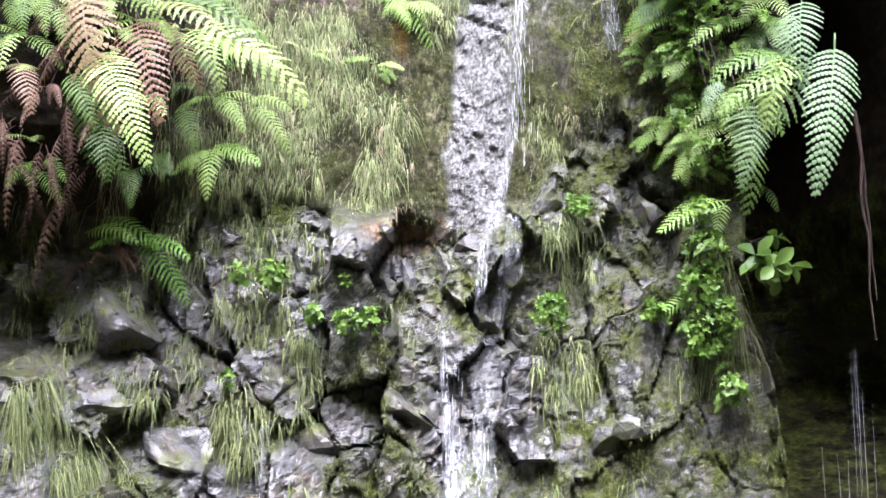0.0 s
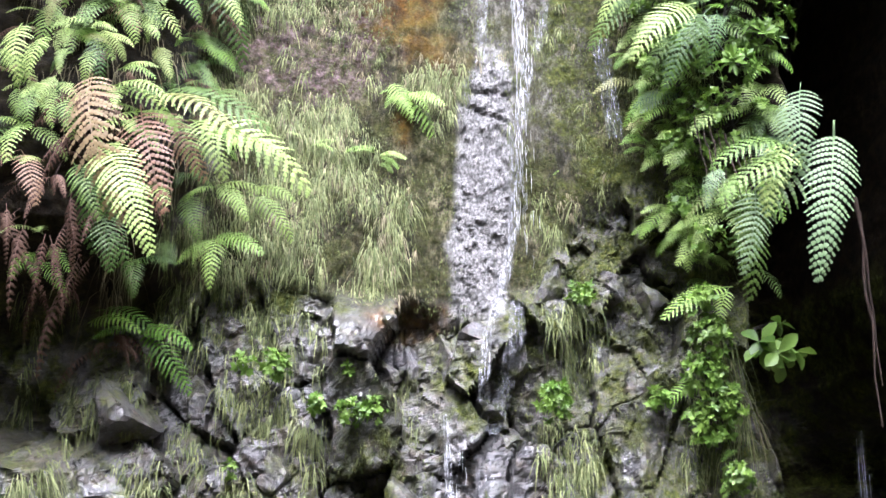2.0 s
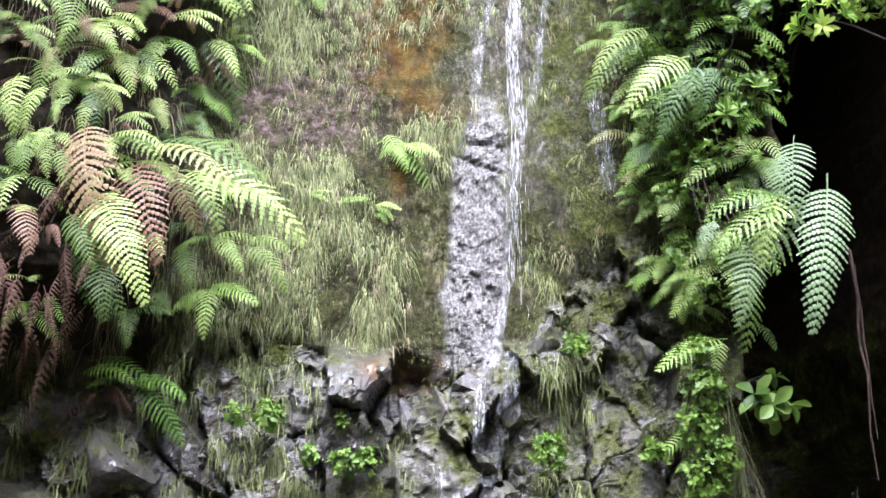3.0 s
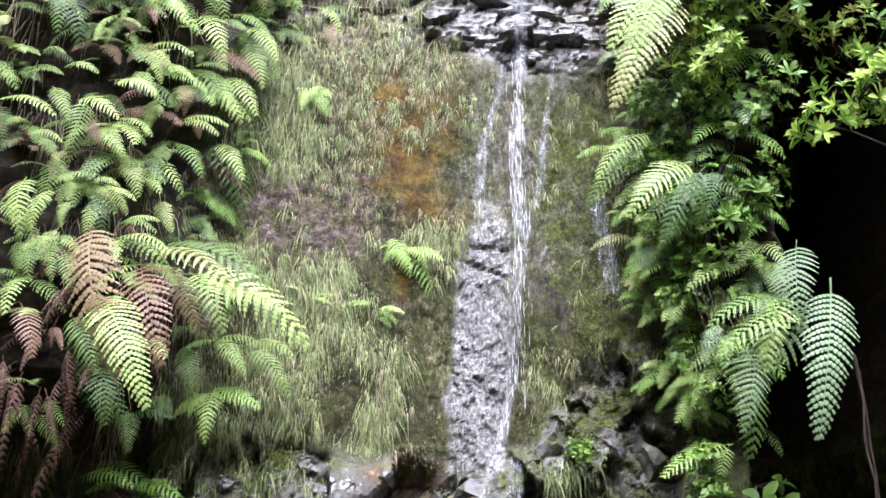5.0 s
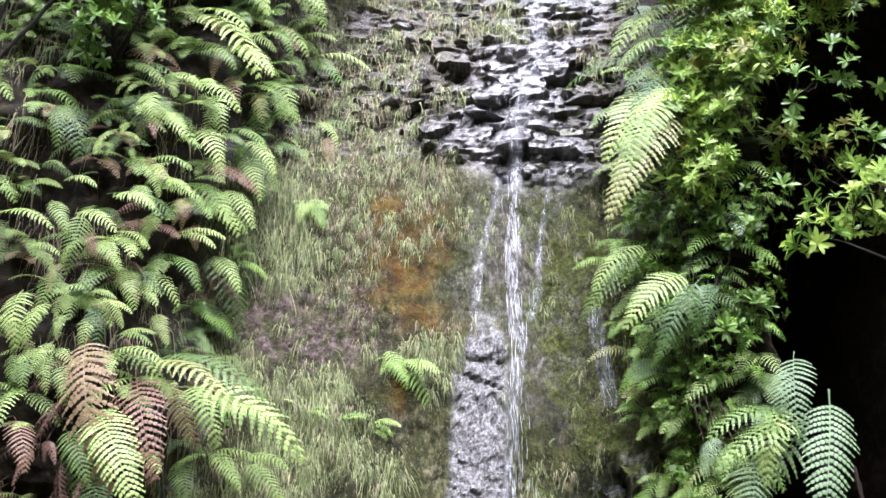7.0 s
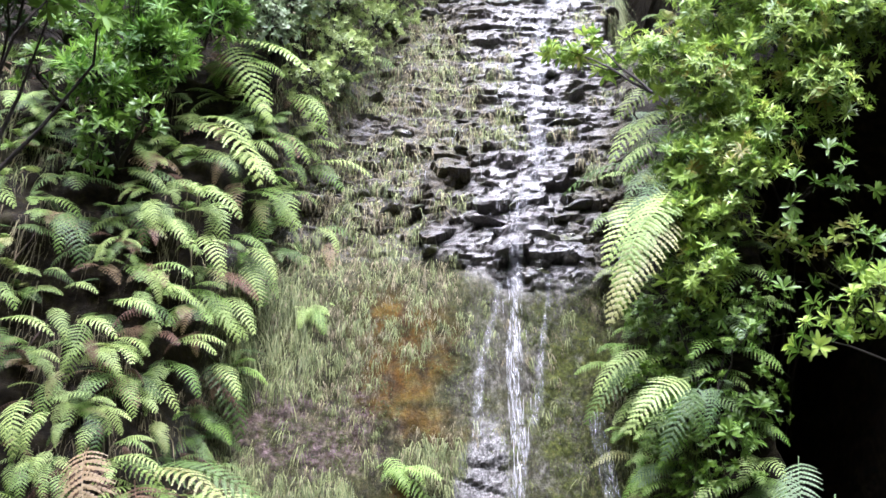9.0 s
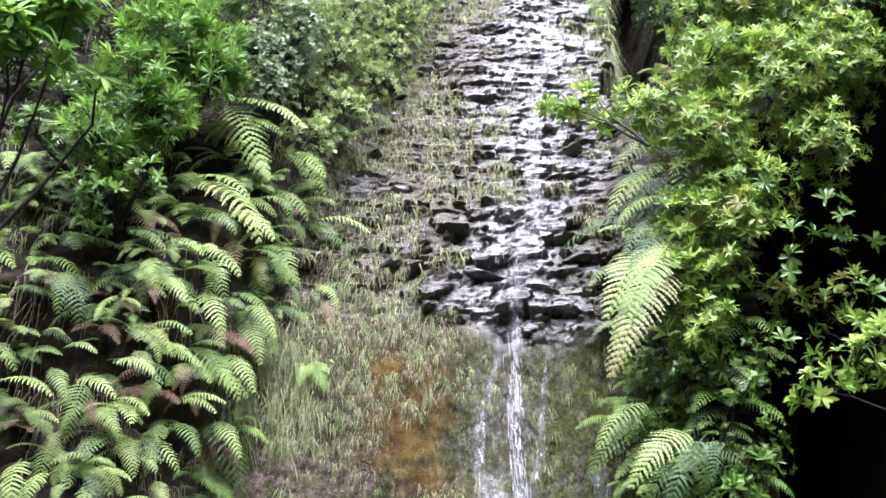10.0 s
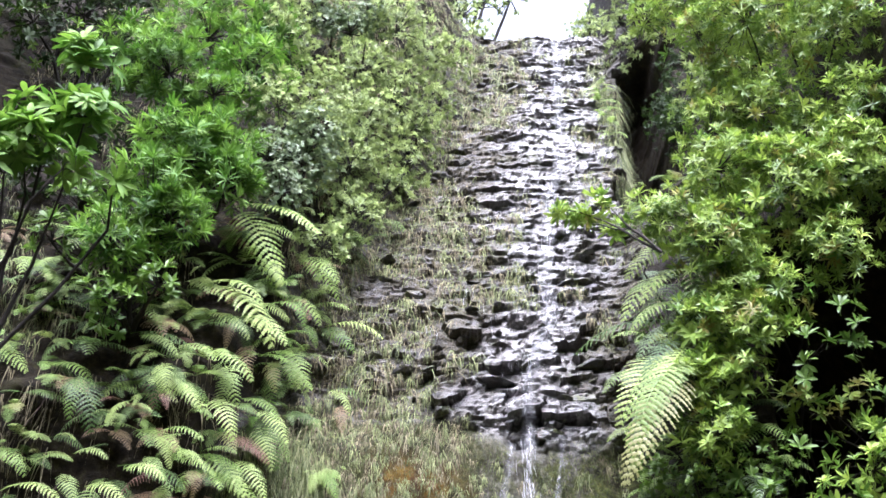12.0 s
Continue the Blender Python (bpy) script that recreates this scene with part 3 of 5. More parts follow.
stream("white jet between the lower boulders", [(0.0, 3.0, 0.4), (0.01, 2.8, 0.5), (0.02, 2.6, 0.7), (0.05, 2.3, 0.7), (0.07, 1.8, 0.9), (0.08, 1.4, 1.2)], 0.04, 0.06, WHITE_WATER)
stream("spray spreading beside the white jet", [(0.04, 2.5, 0.4), (0.1, 2.1, 1.0), (0.16, 1.4, 1.6)], 0.08, 0.07)
stream("thin veil of water over the lower rock", [(0.24, 2.75), (0.26, 2.54), (0.28, 2.24), (0.3, 1.9), (0.3, 1.5)], 0.06)
stream("wet film over the blocks at the foot of the slab", [(0.5, 3.85, 0.7), (0.48, 3.5), (0.4, 3.2, 0.8), (0.3, 2.9, 0.8)], 0.06)
stream("thin trickle over the edge of a pale slab", [(-1.17, 2.36), (-1.19, 2.08), (-1.2, 1.8), (-1.2, 1.4)], 0.025)


def threads(label, rows, rng, run=0.16):
    """Falling threads of single drops: x, y, z above, z below, how many."""
    shapes = []
    for x, y, top, foot, count in rows:
        for k in range(count):
            a = top - rng.uniform(0, 0.55) * (top - foot)
            b = max(foot, a - rng.uniform(0.2 * run, run))
            px, py = x + rng.gauss(0, 0.045), y - rng.uniform(0, 0.06)
            r = rng.uniform(0.0006, 0.0014) * (0.55 if run > 1 else 1)
            shapes.append(tube([(px, py, a), (px + rng.gauss(0, 0.004), py, (a + b) / 2), (px, py, b)], [r * 0.4, r, r * 0.5], 4))
    ob = piece("drip_threads", mesh_from("drip_threads", *join(shapes), DROPS))
    return tagged(ob, label, "water drops", kind="stuff")


rng = random.Random(8)
threads("fine drips falling from the dark overhang", [(2.68, 9.0, 3.0, 1.4, 3), (2.8, 9.05, 2.95, 1.4, 3), (2.6, 9.2, 2.9, 1.5, 2)], rng, 1.4)
threads("bright drops thrown off the fall", [(0.56, float(surface(0.56, z)) - 0.09, z + 0.3, z - 0.3, 12) for z in np.arange(4.2, 7.1, 0.3)] + [(0.05, 8.75, 2.8, 1.6, 16), (0.28, 8.75, 2.4, 1.6, 10)], rng)
threads("bright drops dripping from the ledges", [(float(x), float(surface(x, z)) - 0.16, z + 0.15, z - 0.35, 5) for x, z in [(0.6, 8.3), (0.75, 8.5), (0.5, 7.9), (0.8, 9.0), (0.95, 10.2), (0.3, 8.9), (0.1, 9.3), (0.55, 9.6), (-0.2, 8.5), (1.0, 8.1), (1.2, 12.4), (1.3, 13.6)]], rng)


# ---------------------------------------------------------------- grasses
def blades(name, label, spots, material, per, length, width, rng, fall=0.9, out=0.45, spread=1.0):
    """Tufts of arching blades that hang down from the rock at spots (x, z, size)."""
    n = len(spots) * per
    spots = np.repeat(np.asarray(spots, float), per, 0)
    tuft = rng.normal(0, 0.25, len(spots) // per).repeat(per)
    x = spots[:, 0] + rng.normal(0, 0.028 * spread, n)
    z = spots[:, 1] + rng.normal(0, 0.045 * spread, n)
    size = length * spots[:, 2] * rng.uniform(0.45, 1.3, n)
    y = surface(x, z) + 0.01
    side = rng.normal(0, 0.2, n) + tuft * 0.5
    rise = rng.uniform(-0.05, 0.45, n)
    forth = out * rng.uniform(0.35, 1.3, n)
    verts = np.zeros((n, 7, 3))
    wide = width * rng.uniform(0.6, 1.3, n)
    turn = rng.uniform(-0.8, 0.8, n)
    for k, (s, w) in enumerate(((0, 1.0), (0.36, 0.9), (0.72, 0.6), (1.0, 0))):
        px = x + size * side * s
        py = y - size * forth * (1.6 * s - 0.9 * s * s)
        pz = z + size * (rise * s - (fall + rise * 0.6) * s * s)
        for e in ((-1, 1) if k < 3 else (0,)):
            j = 2 * k + (e > 0) if k < 3 else 6
            verts[:, j] = np.stack([px + e * w * wide * 0.5 * np.cos(turn), py + e * w * wide * 0.5 * np.sin(turn), pz], 1)
    base = (np.arange(n) * 7)[:, None]
    quads = np.concatenate([base + np.array([[0, 1, 3, 2]]), base + np.array([[2, 3, 5, 4]])])
    tips = base + np.array([[4, 5, 6]])
    ob = piece(name, mesh_from(name, verts.reshape(-1, 3), quads.tolist() + tips.tolist(), material))
    return tagged(ob, label, "grass", kind="stuff")


def scatter(count, x0, x1, z0, z1, wish, rng):
    """Places in a stretch of the cliff, kept by the chance that wish gives them."""
    x, z = rng.uniform(x0, x1, count), rng.uniform(z0, z1, count)
    size = rng.uniform(0.6, 1.25, count)
    keep = rng.uniform(0, 1, count) < wish(x, z)
    return np.stack([x, z, size], 1)[keep]


nrng = np.random.default_rng(12)


def on_slab(x, z):
    masks = covers(x, z)
    lower = ramp(5.5, 4.9, z)
    cover = ramp(-0.10, 0.14, layers(x * 2.6, z * 1.8, 3, 301) - 0.10 * ramp(-0.6, 0.1, x) * lower + 0.12 * ramp(-0.7, -1.2, x) * lower + 0.16 * ramp(6.6, 7.0, z) * ramp(0.3, 0.0, x))
    return masks["slab"] * cover * (1 - 0.35 * masks["ochre"]) * (1 - 0.7 * masks["violet"]) * (1 - 0.8 * ramp(0.0, 0.25, x))


blades("slab_grass", "pale green grass hanging down the mossy slab", scatter(2300, -2.0, 1.6, 3.7, 5.7, on_slab, nrng), GRASS, 20, 0.17, 0.0062, nrng, 1.0, 0.3, 0.8)
blades("slab_tufts", "short tufts of pale green grass on the slab", scatter(1500, -2.0, 1.6, 5.2, 7.9, on_slab, nrng), GRASS, 20, 0.12, 0.006, nrng, 1.0, 0.4, 0.55)
blades("slab_straw", "withered straw-coloured tufts on the slab", scatter(2500, -2.0, 1.6, 3.7, 7.9, on_slab, nrng), STRAW, 18, 0.10, 0.0058, nrng, 0.95, 0.4, 0.5)
blades("edge_grass", "long green grass under the edge of the fern bank", scatter(130, -1.75, -1.05, 6.2, 7.4, lambda x, z: covers(x, z)["slab"], nrng), GRASS, 16, 0.28, 0.007, nrng, 1.05, 0.25)


def on_moss(x, z):
    masks = covers(x, z)
    return np.clip(masks["slab"] * ramp(-0.14, 0.1, layers(x * 4, z * 3, 3, 351)) * (0.45 + 0.55 * ramp(0.2, 0.7, x)) + 0.6 * masks["moss"] * masks["low"], 0, 1)


blades("moss", "short olive moss on the wet rock", scatter(19000, -2.4, 3.0, 1.4, 7.6, on_moss, nrng), MOSS, 6, 0.05, 0.010, nrng, 0.7, 0.7)


def on_ledges(x, z):
    cover = ramp(-0.02, 0.16, layers(x * 1.9, z * 1.7, 3, 311) + 0.27 * ramp(0.5, -0.5, x - 0.05 * (z - 8)) + 0.16 * ramp(12.6, 13.8, z) * ramp(1.2, 0.6, x) - 0.05)
    return ramp(7.0, 7.6, z) * cover * (1 - 0.85 * ramp(0.3, 0.05, np.abs(x - np.interp(z, [7, 9.5, 12, 16], [0.58, 0.9, 1.22, 1.5]))))


blades("ledge_grass", "tufts of pale grass on the broken ledges", scatter(4200, -1.3, 2.3, 7.2, 16.6, on_ledges, nrng), GRASS, 12, 0.19, 0.008, nrng, 0.95, 0.4, 0.8)
blades("ledge_straw", "dry straw-coloured grass on the broken ledges", scatter(3400, -1.6, 2.3, 7.2, 16.6, on_ledges, nrng), STRAW, 12, 0.18, 0.008, nrng, 0.95, 0.4, 0.8)


def on_foot(x, z):
    return 1.3 * (1 - ramp(-0.35, -0.15, x) * ramp(0.75, 0.6, x)) * ramp(0.05, 0.2, layers(x * 2.2, z * 2.2, 3, 331) + 0.12 * ramp(-1.2, -2.3, x) + 0.02) * ramp(4.0, 3.6, z)


blades("foot_grass", "green grass hanging between the lower boulders", scatter(2600, -3.0, 1.9, 1.3, 4.0, on_foot, nrng), GRASS, 12, 0.2, 0.0085, nrng, 1.0, 0.35)


def on_bank(x, z):
    masks = covers(x, z)
    return masks["soil"] * ramp(-0.05, 0.15, layers(x * 1.5, z * 1.5, 3, 341))


blades("bank_straw", "withered stalks hanging in the fern bank", scatter(2600, -4.4, 0.4, 3.6, 16.5, on_bank, nrng), STRAW, 8, 0.38, 0.007, nrng, 1.1, 0.25)
blades("rib_grass", "long grass hanging from the overgrown rib", scatter(420, 1.3, 1.85, 2.8, 8.5, on_bank, nrng), GRASS, 9, 0.36, 0.007, nrng, 1.1, 0.25)
blades("bank_grass", "green grass in the fern bank", scatter(2000, -4.2, 0.6, 7.6, 17, on_bank, nrng), GRASS, 10, 0.28, 0.007, nrng, 0.9, 0.4)


def tress(label, rows, material, length, per=34):
    return blades("grass_tress", label, [(x, z, 1.0) for x, z in rows], material, per, length, 0.0055, nrng, 1.05, 0.22)


tress("long green grass hanging beside the dark recess", [(1.87, 3.35), (1.9, 3.5), (1.8, 3.5), (1.96, 3.2), (2.0, 3.05), (1.84, 3.62), (1.9, 3.2)], GRASS, 0.62, 60)
tress("long dry grass hanging beside the dark recess", [(1.97, 3.2), (2.03, 3.0), (1.93, 3.4)], STRAW, 0.55)
tress("thin strand of grass hanging under the fern bank", [(-2.43, 3.3)], GRASS, 0.6, 26)
tress("thick grass tuft over the lower boulders", [(-2.69, 2.78), (-2.55, 2.8), (-2.85, 2.74), (-2.62, 2.66), (-2.8, 2.8), (-2.95, 2.7), (-2.72, 2.5), (-2.5, 2.25), (-2.38, 2.2), (-2.6, 2.3), (-2.7, 2.2), (-2.3, 2.08), (-2.45, 2.05)], GRASS, 0.55, 120)
tress("grass tuft hanging from a block", [(-1.85, 2.95), (-1.75, 2.93), (-0.95, 2.95), (-0.9, 2.9), (-1.1, 3.5)], GRASS, 0.3, 40)
tress("long pale grass hanging beside the upper fall", [(1.95, z) for z in np.arange(11.6, 15.4, 0.18)] + [(2.03, z) for z in np.arange(11.4, 15, 0.25)], GRASS, 0.55, 50)


# ---------------------------------------------------------------- ferns
def frond_mesh(kind, seed, few=13, most=16, fine=8):
    """One arching frond, its foot at the origin and its tip at (0, 1, 0)."""
    rng = random.Random(seed)
    rise, droop, pairs = rng.uniform(14, 32), rng.uniform(28, 52), rng.randint(few, most)
    width = rng.uniform(0.20, 0.25) * (0.72 if few > 17 else 1) * (0.36 if kind == "dead" else 1)
    limp = 0.9 if kind == "dead" else rng.uniform(0.10, 0.20)
    spine, y, z, count = [], 0.0, 0.0, 40
    for k in range(count + 1):
        spine.append((y, z))
        a = radians(rise - (rise + droop) * (k / count) ** 1.2)
        y, z = y + math.cos(a) / count, z + math.sin(a) / count
    ty, tz = spine[-1]
    far, tilt = math.hypot(ty, tz), math.atan2(tz, ty)
    spine = [((a * math.cos(tilt) + b * math.sin(tilt)) / far, (b * math.cos(tilt) - a * math.sin(tilt)) / far) for a, b in spine]

    def at(s):
        k = min(int(s * count), count - 1)
        f = s * count - k
        return Vector((0, spine[k][0] + (spine[k + 1][0] - spine[k][0]) * f, spine[k][1] + (spine[k + 1][1] - spine[k][1]) * f))

    verts, faces = tube([at(k / 10) for k in range(11)], [0.006 * (1 - 0.08 * k) for k in range(11)], 4)
    step = 0.86 / pairs
    for k in range(pairs):
        s = 0.13 + step * (k + 0.5)
        u = (s - 0.13) / 0.87
        size = width * (min(1.0, 0.62 + 1.9 * u) * (1 - u) ** 0.62 * 1.16 + 0.02) * rng.uniform(0.9, 1.08)
        ahead = (at(min(s + 0.03, 1)) - at(max(s - 0.03, 0))).normalized()
        over = Vector((1, 0, 0)).cross(ahead)
        for side in (-1, 1):
            sweep = rng.uniform(0.22, 0.42) + 0.4 * u
            out = (Vector((side, 0, 0)) + ahead * sweep).normalized()
            width_dir = ahead - out * ahead.dot(out)
            width_dir.normalize()
            foot = at(s) + ahead * side * step * 0.12
            hang = limp * rng.uniform(0.9, 1.9)
            lobes = max(3, int(fine * size / width))
            half = step * (0.30 if few > 15 else 0.28)
            mids = []
            for j in range(lobes + 1):
                f = j / lobes
                mids.append(foot + out * size * f + ahead * size * 0.18 * f * f + over * size * (0.12 * f - (0.12 + hang) * f * f))
            n = len(verts)
            verts += [tuple(p) for p in mids]
            for j in range(lobes):
                f = (j + 0.5) / lobes
                h = half * (1.0 - f ** 2.2) * (0.85 if j == 0 else 1.0) + 0.003
                for w in (-1, 1):
                    edge = []
                    for far, wide in ((0.30, 0.86), (0.98, 1.0)):
                        p = mids[j].lerp(mids[j + 1], far) + width_dir * w * h * wide * rng.uniform(0.92, 1.06) - over * h * 0.14
                        verts.append(tuple(p))
                        edge.append(len(verts) - 1)
                    quad = (n + j, edge[0], edge[1], n + j + 1)
                    faces.append(quad if w * side < 0 else quad[::-1])
    return mesh_from("frond", verts, faces, FERN[kind], False)


FRONDS = {kind: [frond_mesh(kind, 7 * i + 3 * len(kind)) for i in range(5)] for kind in FERN}
SMALL = {kind: [frond_mesh(kind, 7 * i + 3 * len(kind), 12, 15, 4) for i in range(4)] for kind in FERN}
LONG = {kind: [frond_mesh(kind, 91 + 5 * i, 20, 24) for i in range(2)] for kind in ("pale", "blue", "bright")}
KINDS = {
    "pale": "light green chain fern arching from the cliff", "bright": "fresh bright green fern on the cliff", "soft": "soft green lady fern under the bank",
    "green": "deep green fern in the shade of the bank", "blue": "large bluish green fern hanging from the rib", "red": "fern with reddish brown fading fronds", "dead": "withered brown fern fronds hanging limp",
}
fern_rng = random.Random(21)


def lay(foot, tip, lean):
    """The pose that puts a frond between foot and tip, its upper side up and towards the open gorge."""
    foot, tip = Vector(foot), Vector(tip)
    along = tip - foot
    size = along.length
    along.normalize()
    up = Vector((lean, -0.75, 0.75))
    up = (up - along * up.dot(along)).normalized()
    m = Matrix((along.cross(up), along, up)).transposed().to_4x4() @ Matrix.Scale(size, 4)
    m.translation = foot
    return m


def fern(kind, rows, spare=1):
    """A fern with a frond for each row: foot and tip; and some shorter, darker ones behind them, with shade put into
    their green.
    """
    where = Vector(rows[0][:3])
    thing = empty("fern", where, KINDS[kind], "fern", "ferns on the cliff")
    for row in rows:
        foot, tip = Vector(row[:3]), Vector(row[3:])
        long = (tip - foot).length > 1.05 and kind in LONG
        piece("frond", fern_rng.choice(LONG[kind] if long else FRONDS[kind]), thing, Matrix.Translation(-where) @ lay(foot, tip, fern_rng.uniform(-0.3, 0.3)))
        for k in range(spare):
            size = (tip - foot).length
            shift = Vector((fern_rng.gauss(0, 0.35), fern_rng.uniform(0.0, 0.3), fern_rng.gauss(-0.1, 0.3))) * size
            # most spare fronds take the deep green, as if the front ones shaded them
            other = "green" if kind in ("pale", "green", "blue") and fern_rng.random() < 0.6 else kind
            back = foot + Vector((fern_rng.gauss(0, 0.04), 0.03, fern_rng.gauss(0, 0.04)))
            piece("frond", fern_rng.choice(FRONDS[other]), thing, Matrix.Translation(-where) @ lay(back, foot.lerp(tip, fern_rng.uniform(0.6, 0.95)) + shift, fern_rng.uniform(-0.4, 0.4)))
    return thing


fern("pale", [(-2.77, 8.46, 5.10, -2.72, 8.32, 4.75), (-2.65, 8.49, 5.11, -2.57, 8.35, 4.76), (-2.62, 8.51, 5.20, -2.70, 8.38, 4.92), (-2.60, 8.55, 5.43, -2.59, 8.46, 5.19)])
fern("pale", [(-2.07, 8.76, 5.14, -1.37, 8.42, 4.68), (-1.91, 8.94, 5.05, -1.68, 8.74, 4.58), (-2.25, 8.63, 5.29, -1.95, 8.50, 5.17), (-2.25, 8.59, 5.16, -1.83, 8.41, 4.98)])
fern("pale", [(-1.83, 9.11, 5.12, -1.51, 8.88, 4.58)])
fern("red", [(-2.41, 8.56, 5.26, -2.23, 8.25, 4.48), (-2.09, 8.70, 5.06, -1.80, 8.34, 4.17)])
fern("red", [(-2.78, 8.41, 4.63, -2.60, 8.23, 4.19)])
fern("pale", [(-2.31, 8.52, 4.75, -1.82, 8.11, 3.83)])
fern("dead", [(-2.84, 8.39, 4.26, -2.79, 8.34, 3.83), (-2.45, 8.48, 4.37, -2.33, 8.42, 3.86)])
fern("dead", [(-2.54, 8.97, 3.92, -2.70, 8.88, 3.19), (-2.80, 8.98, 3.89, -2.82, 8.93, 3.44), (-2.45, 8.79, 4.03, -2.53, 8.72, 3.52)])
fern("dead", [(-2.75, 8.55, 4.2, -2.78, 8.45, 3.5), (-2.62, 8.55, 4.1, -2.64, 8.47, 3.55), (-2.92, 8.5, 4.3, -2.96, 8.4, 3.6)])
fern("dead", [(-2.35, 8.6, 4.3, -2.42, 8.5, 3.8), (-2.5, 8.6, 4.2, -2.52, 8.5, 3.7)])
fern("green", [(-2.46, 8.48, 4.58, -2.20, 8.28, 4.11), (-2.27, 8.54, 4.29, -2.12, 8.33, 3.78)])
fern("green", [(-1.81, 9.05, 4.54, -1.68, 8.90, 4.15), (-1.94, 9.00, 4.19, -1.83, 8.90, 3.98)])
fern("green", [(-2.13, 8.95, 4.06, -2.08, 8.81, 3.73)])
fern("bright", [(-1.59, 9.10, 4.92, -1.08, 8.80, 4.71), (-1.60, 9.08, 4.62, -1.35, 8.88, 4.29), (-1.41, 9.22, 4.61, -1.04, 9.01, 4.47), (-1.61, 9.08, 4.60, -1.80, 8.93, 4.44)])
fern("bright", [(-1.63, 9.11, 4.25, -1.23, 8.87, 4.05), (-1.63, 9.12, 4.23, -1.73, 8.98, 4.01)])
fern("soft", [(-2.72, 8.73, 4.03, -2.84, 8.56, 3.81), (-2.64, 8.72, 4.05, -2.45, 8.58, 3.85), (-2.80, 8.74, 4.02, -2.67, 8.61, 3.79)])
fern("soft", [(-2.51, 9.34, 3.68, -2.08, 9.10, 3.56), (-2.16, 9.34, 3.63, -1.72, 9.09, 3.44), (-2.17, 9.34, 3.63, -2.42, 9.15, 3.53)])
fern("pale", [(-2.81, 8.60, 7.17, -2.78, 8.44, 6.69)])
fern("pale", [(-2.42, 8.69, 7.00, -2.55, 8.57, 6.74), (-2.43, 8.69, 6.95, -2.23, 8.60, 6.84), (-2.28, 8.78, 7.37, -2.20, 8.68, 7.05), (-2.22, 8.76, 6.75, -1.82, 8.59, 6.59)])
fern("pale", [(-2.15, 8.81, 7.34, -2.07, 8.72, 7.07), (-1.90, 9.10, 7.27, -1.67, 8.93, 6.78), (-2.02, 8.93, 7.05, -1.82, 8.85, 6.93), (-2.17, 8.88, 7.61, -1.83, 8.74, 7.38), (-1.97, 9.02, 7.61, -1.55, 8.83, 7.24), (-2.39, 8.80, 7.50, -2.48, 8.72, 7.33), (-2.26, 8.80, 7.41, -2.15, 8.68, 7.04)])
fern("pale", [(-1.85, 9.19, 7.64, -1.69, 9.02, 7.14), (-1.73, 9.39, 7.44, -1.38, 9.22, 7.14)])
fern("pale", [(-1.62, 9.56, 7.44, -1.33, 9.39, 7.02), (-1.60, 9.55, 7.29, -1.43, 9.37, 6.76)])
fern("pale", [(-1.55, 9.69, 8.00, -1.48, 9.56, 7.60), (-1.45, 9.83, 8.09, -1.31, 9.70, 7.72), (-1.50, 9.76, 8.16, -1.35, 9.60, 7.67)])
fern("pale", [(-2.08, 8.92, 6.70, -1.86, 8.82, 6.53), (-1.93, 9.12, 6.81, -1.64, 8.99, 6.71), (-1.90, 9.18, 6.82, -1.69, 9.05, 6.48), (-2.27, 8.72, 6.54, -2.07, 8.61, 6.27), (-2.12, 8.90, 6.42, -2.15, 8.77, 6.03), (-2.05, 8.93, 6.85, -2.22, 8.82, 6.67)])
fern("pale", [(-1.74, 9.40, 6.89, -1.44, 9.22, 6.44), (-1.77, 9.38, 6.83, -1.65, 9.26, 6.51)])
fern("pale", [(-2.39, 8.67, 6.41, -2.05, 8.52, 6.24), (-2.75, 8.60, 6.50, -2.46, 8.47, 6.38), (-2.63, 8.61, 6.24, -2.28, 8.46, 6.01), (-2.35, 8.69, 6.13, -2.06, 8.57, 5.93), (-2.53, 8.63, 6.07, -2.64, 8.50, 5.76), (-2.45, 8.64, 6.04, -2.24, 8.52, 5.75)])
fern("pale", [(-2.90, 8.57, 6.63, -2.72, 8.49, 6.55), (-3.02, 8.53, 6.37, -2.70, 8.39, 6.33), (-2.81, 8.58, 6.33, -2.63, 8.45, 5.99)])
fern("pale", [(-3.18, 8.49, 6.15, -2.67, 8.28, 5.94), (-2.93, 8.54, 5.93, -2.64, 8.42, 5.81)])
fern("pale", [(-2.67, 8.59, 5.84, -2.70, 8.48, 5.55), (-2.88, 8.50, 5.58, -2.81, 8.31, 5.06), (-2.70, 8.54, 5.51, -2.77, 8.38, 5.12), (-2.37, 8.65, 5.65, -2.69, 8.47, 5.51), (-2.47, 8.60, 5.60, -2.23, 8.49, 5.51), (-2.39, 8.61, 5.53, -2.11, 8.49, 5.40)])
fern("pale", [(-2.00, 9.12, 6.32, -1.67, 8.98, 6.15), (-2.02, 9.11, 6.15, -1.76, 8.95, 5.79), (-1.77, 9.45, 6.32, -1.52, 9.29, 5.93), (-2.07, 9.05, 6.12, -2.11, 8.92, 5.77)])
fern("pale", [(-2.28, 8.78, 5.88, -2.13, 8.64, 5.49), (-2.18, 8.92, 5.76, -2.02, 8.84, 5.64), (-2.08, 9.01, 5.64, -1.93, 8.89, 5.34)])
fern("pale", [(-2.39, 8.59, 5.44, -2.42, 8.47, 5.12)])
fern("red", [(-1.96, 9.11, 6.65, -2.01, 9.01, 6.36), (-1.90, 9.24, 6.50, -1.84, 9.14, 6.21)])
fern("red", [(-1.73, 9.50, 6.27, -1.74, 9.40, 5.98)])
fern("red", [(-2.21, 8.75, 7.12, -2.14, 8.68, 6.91)])
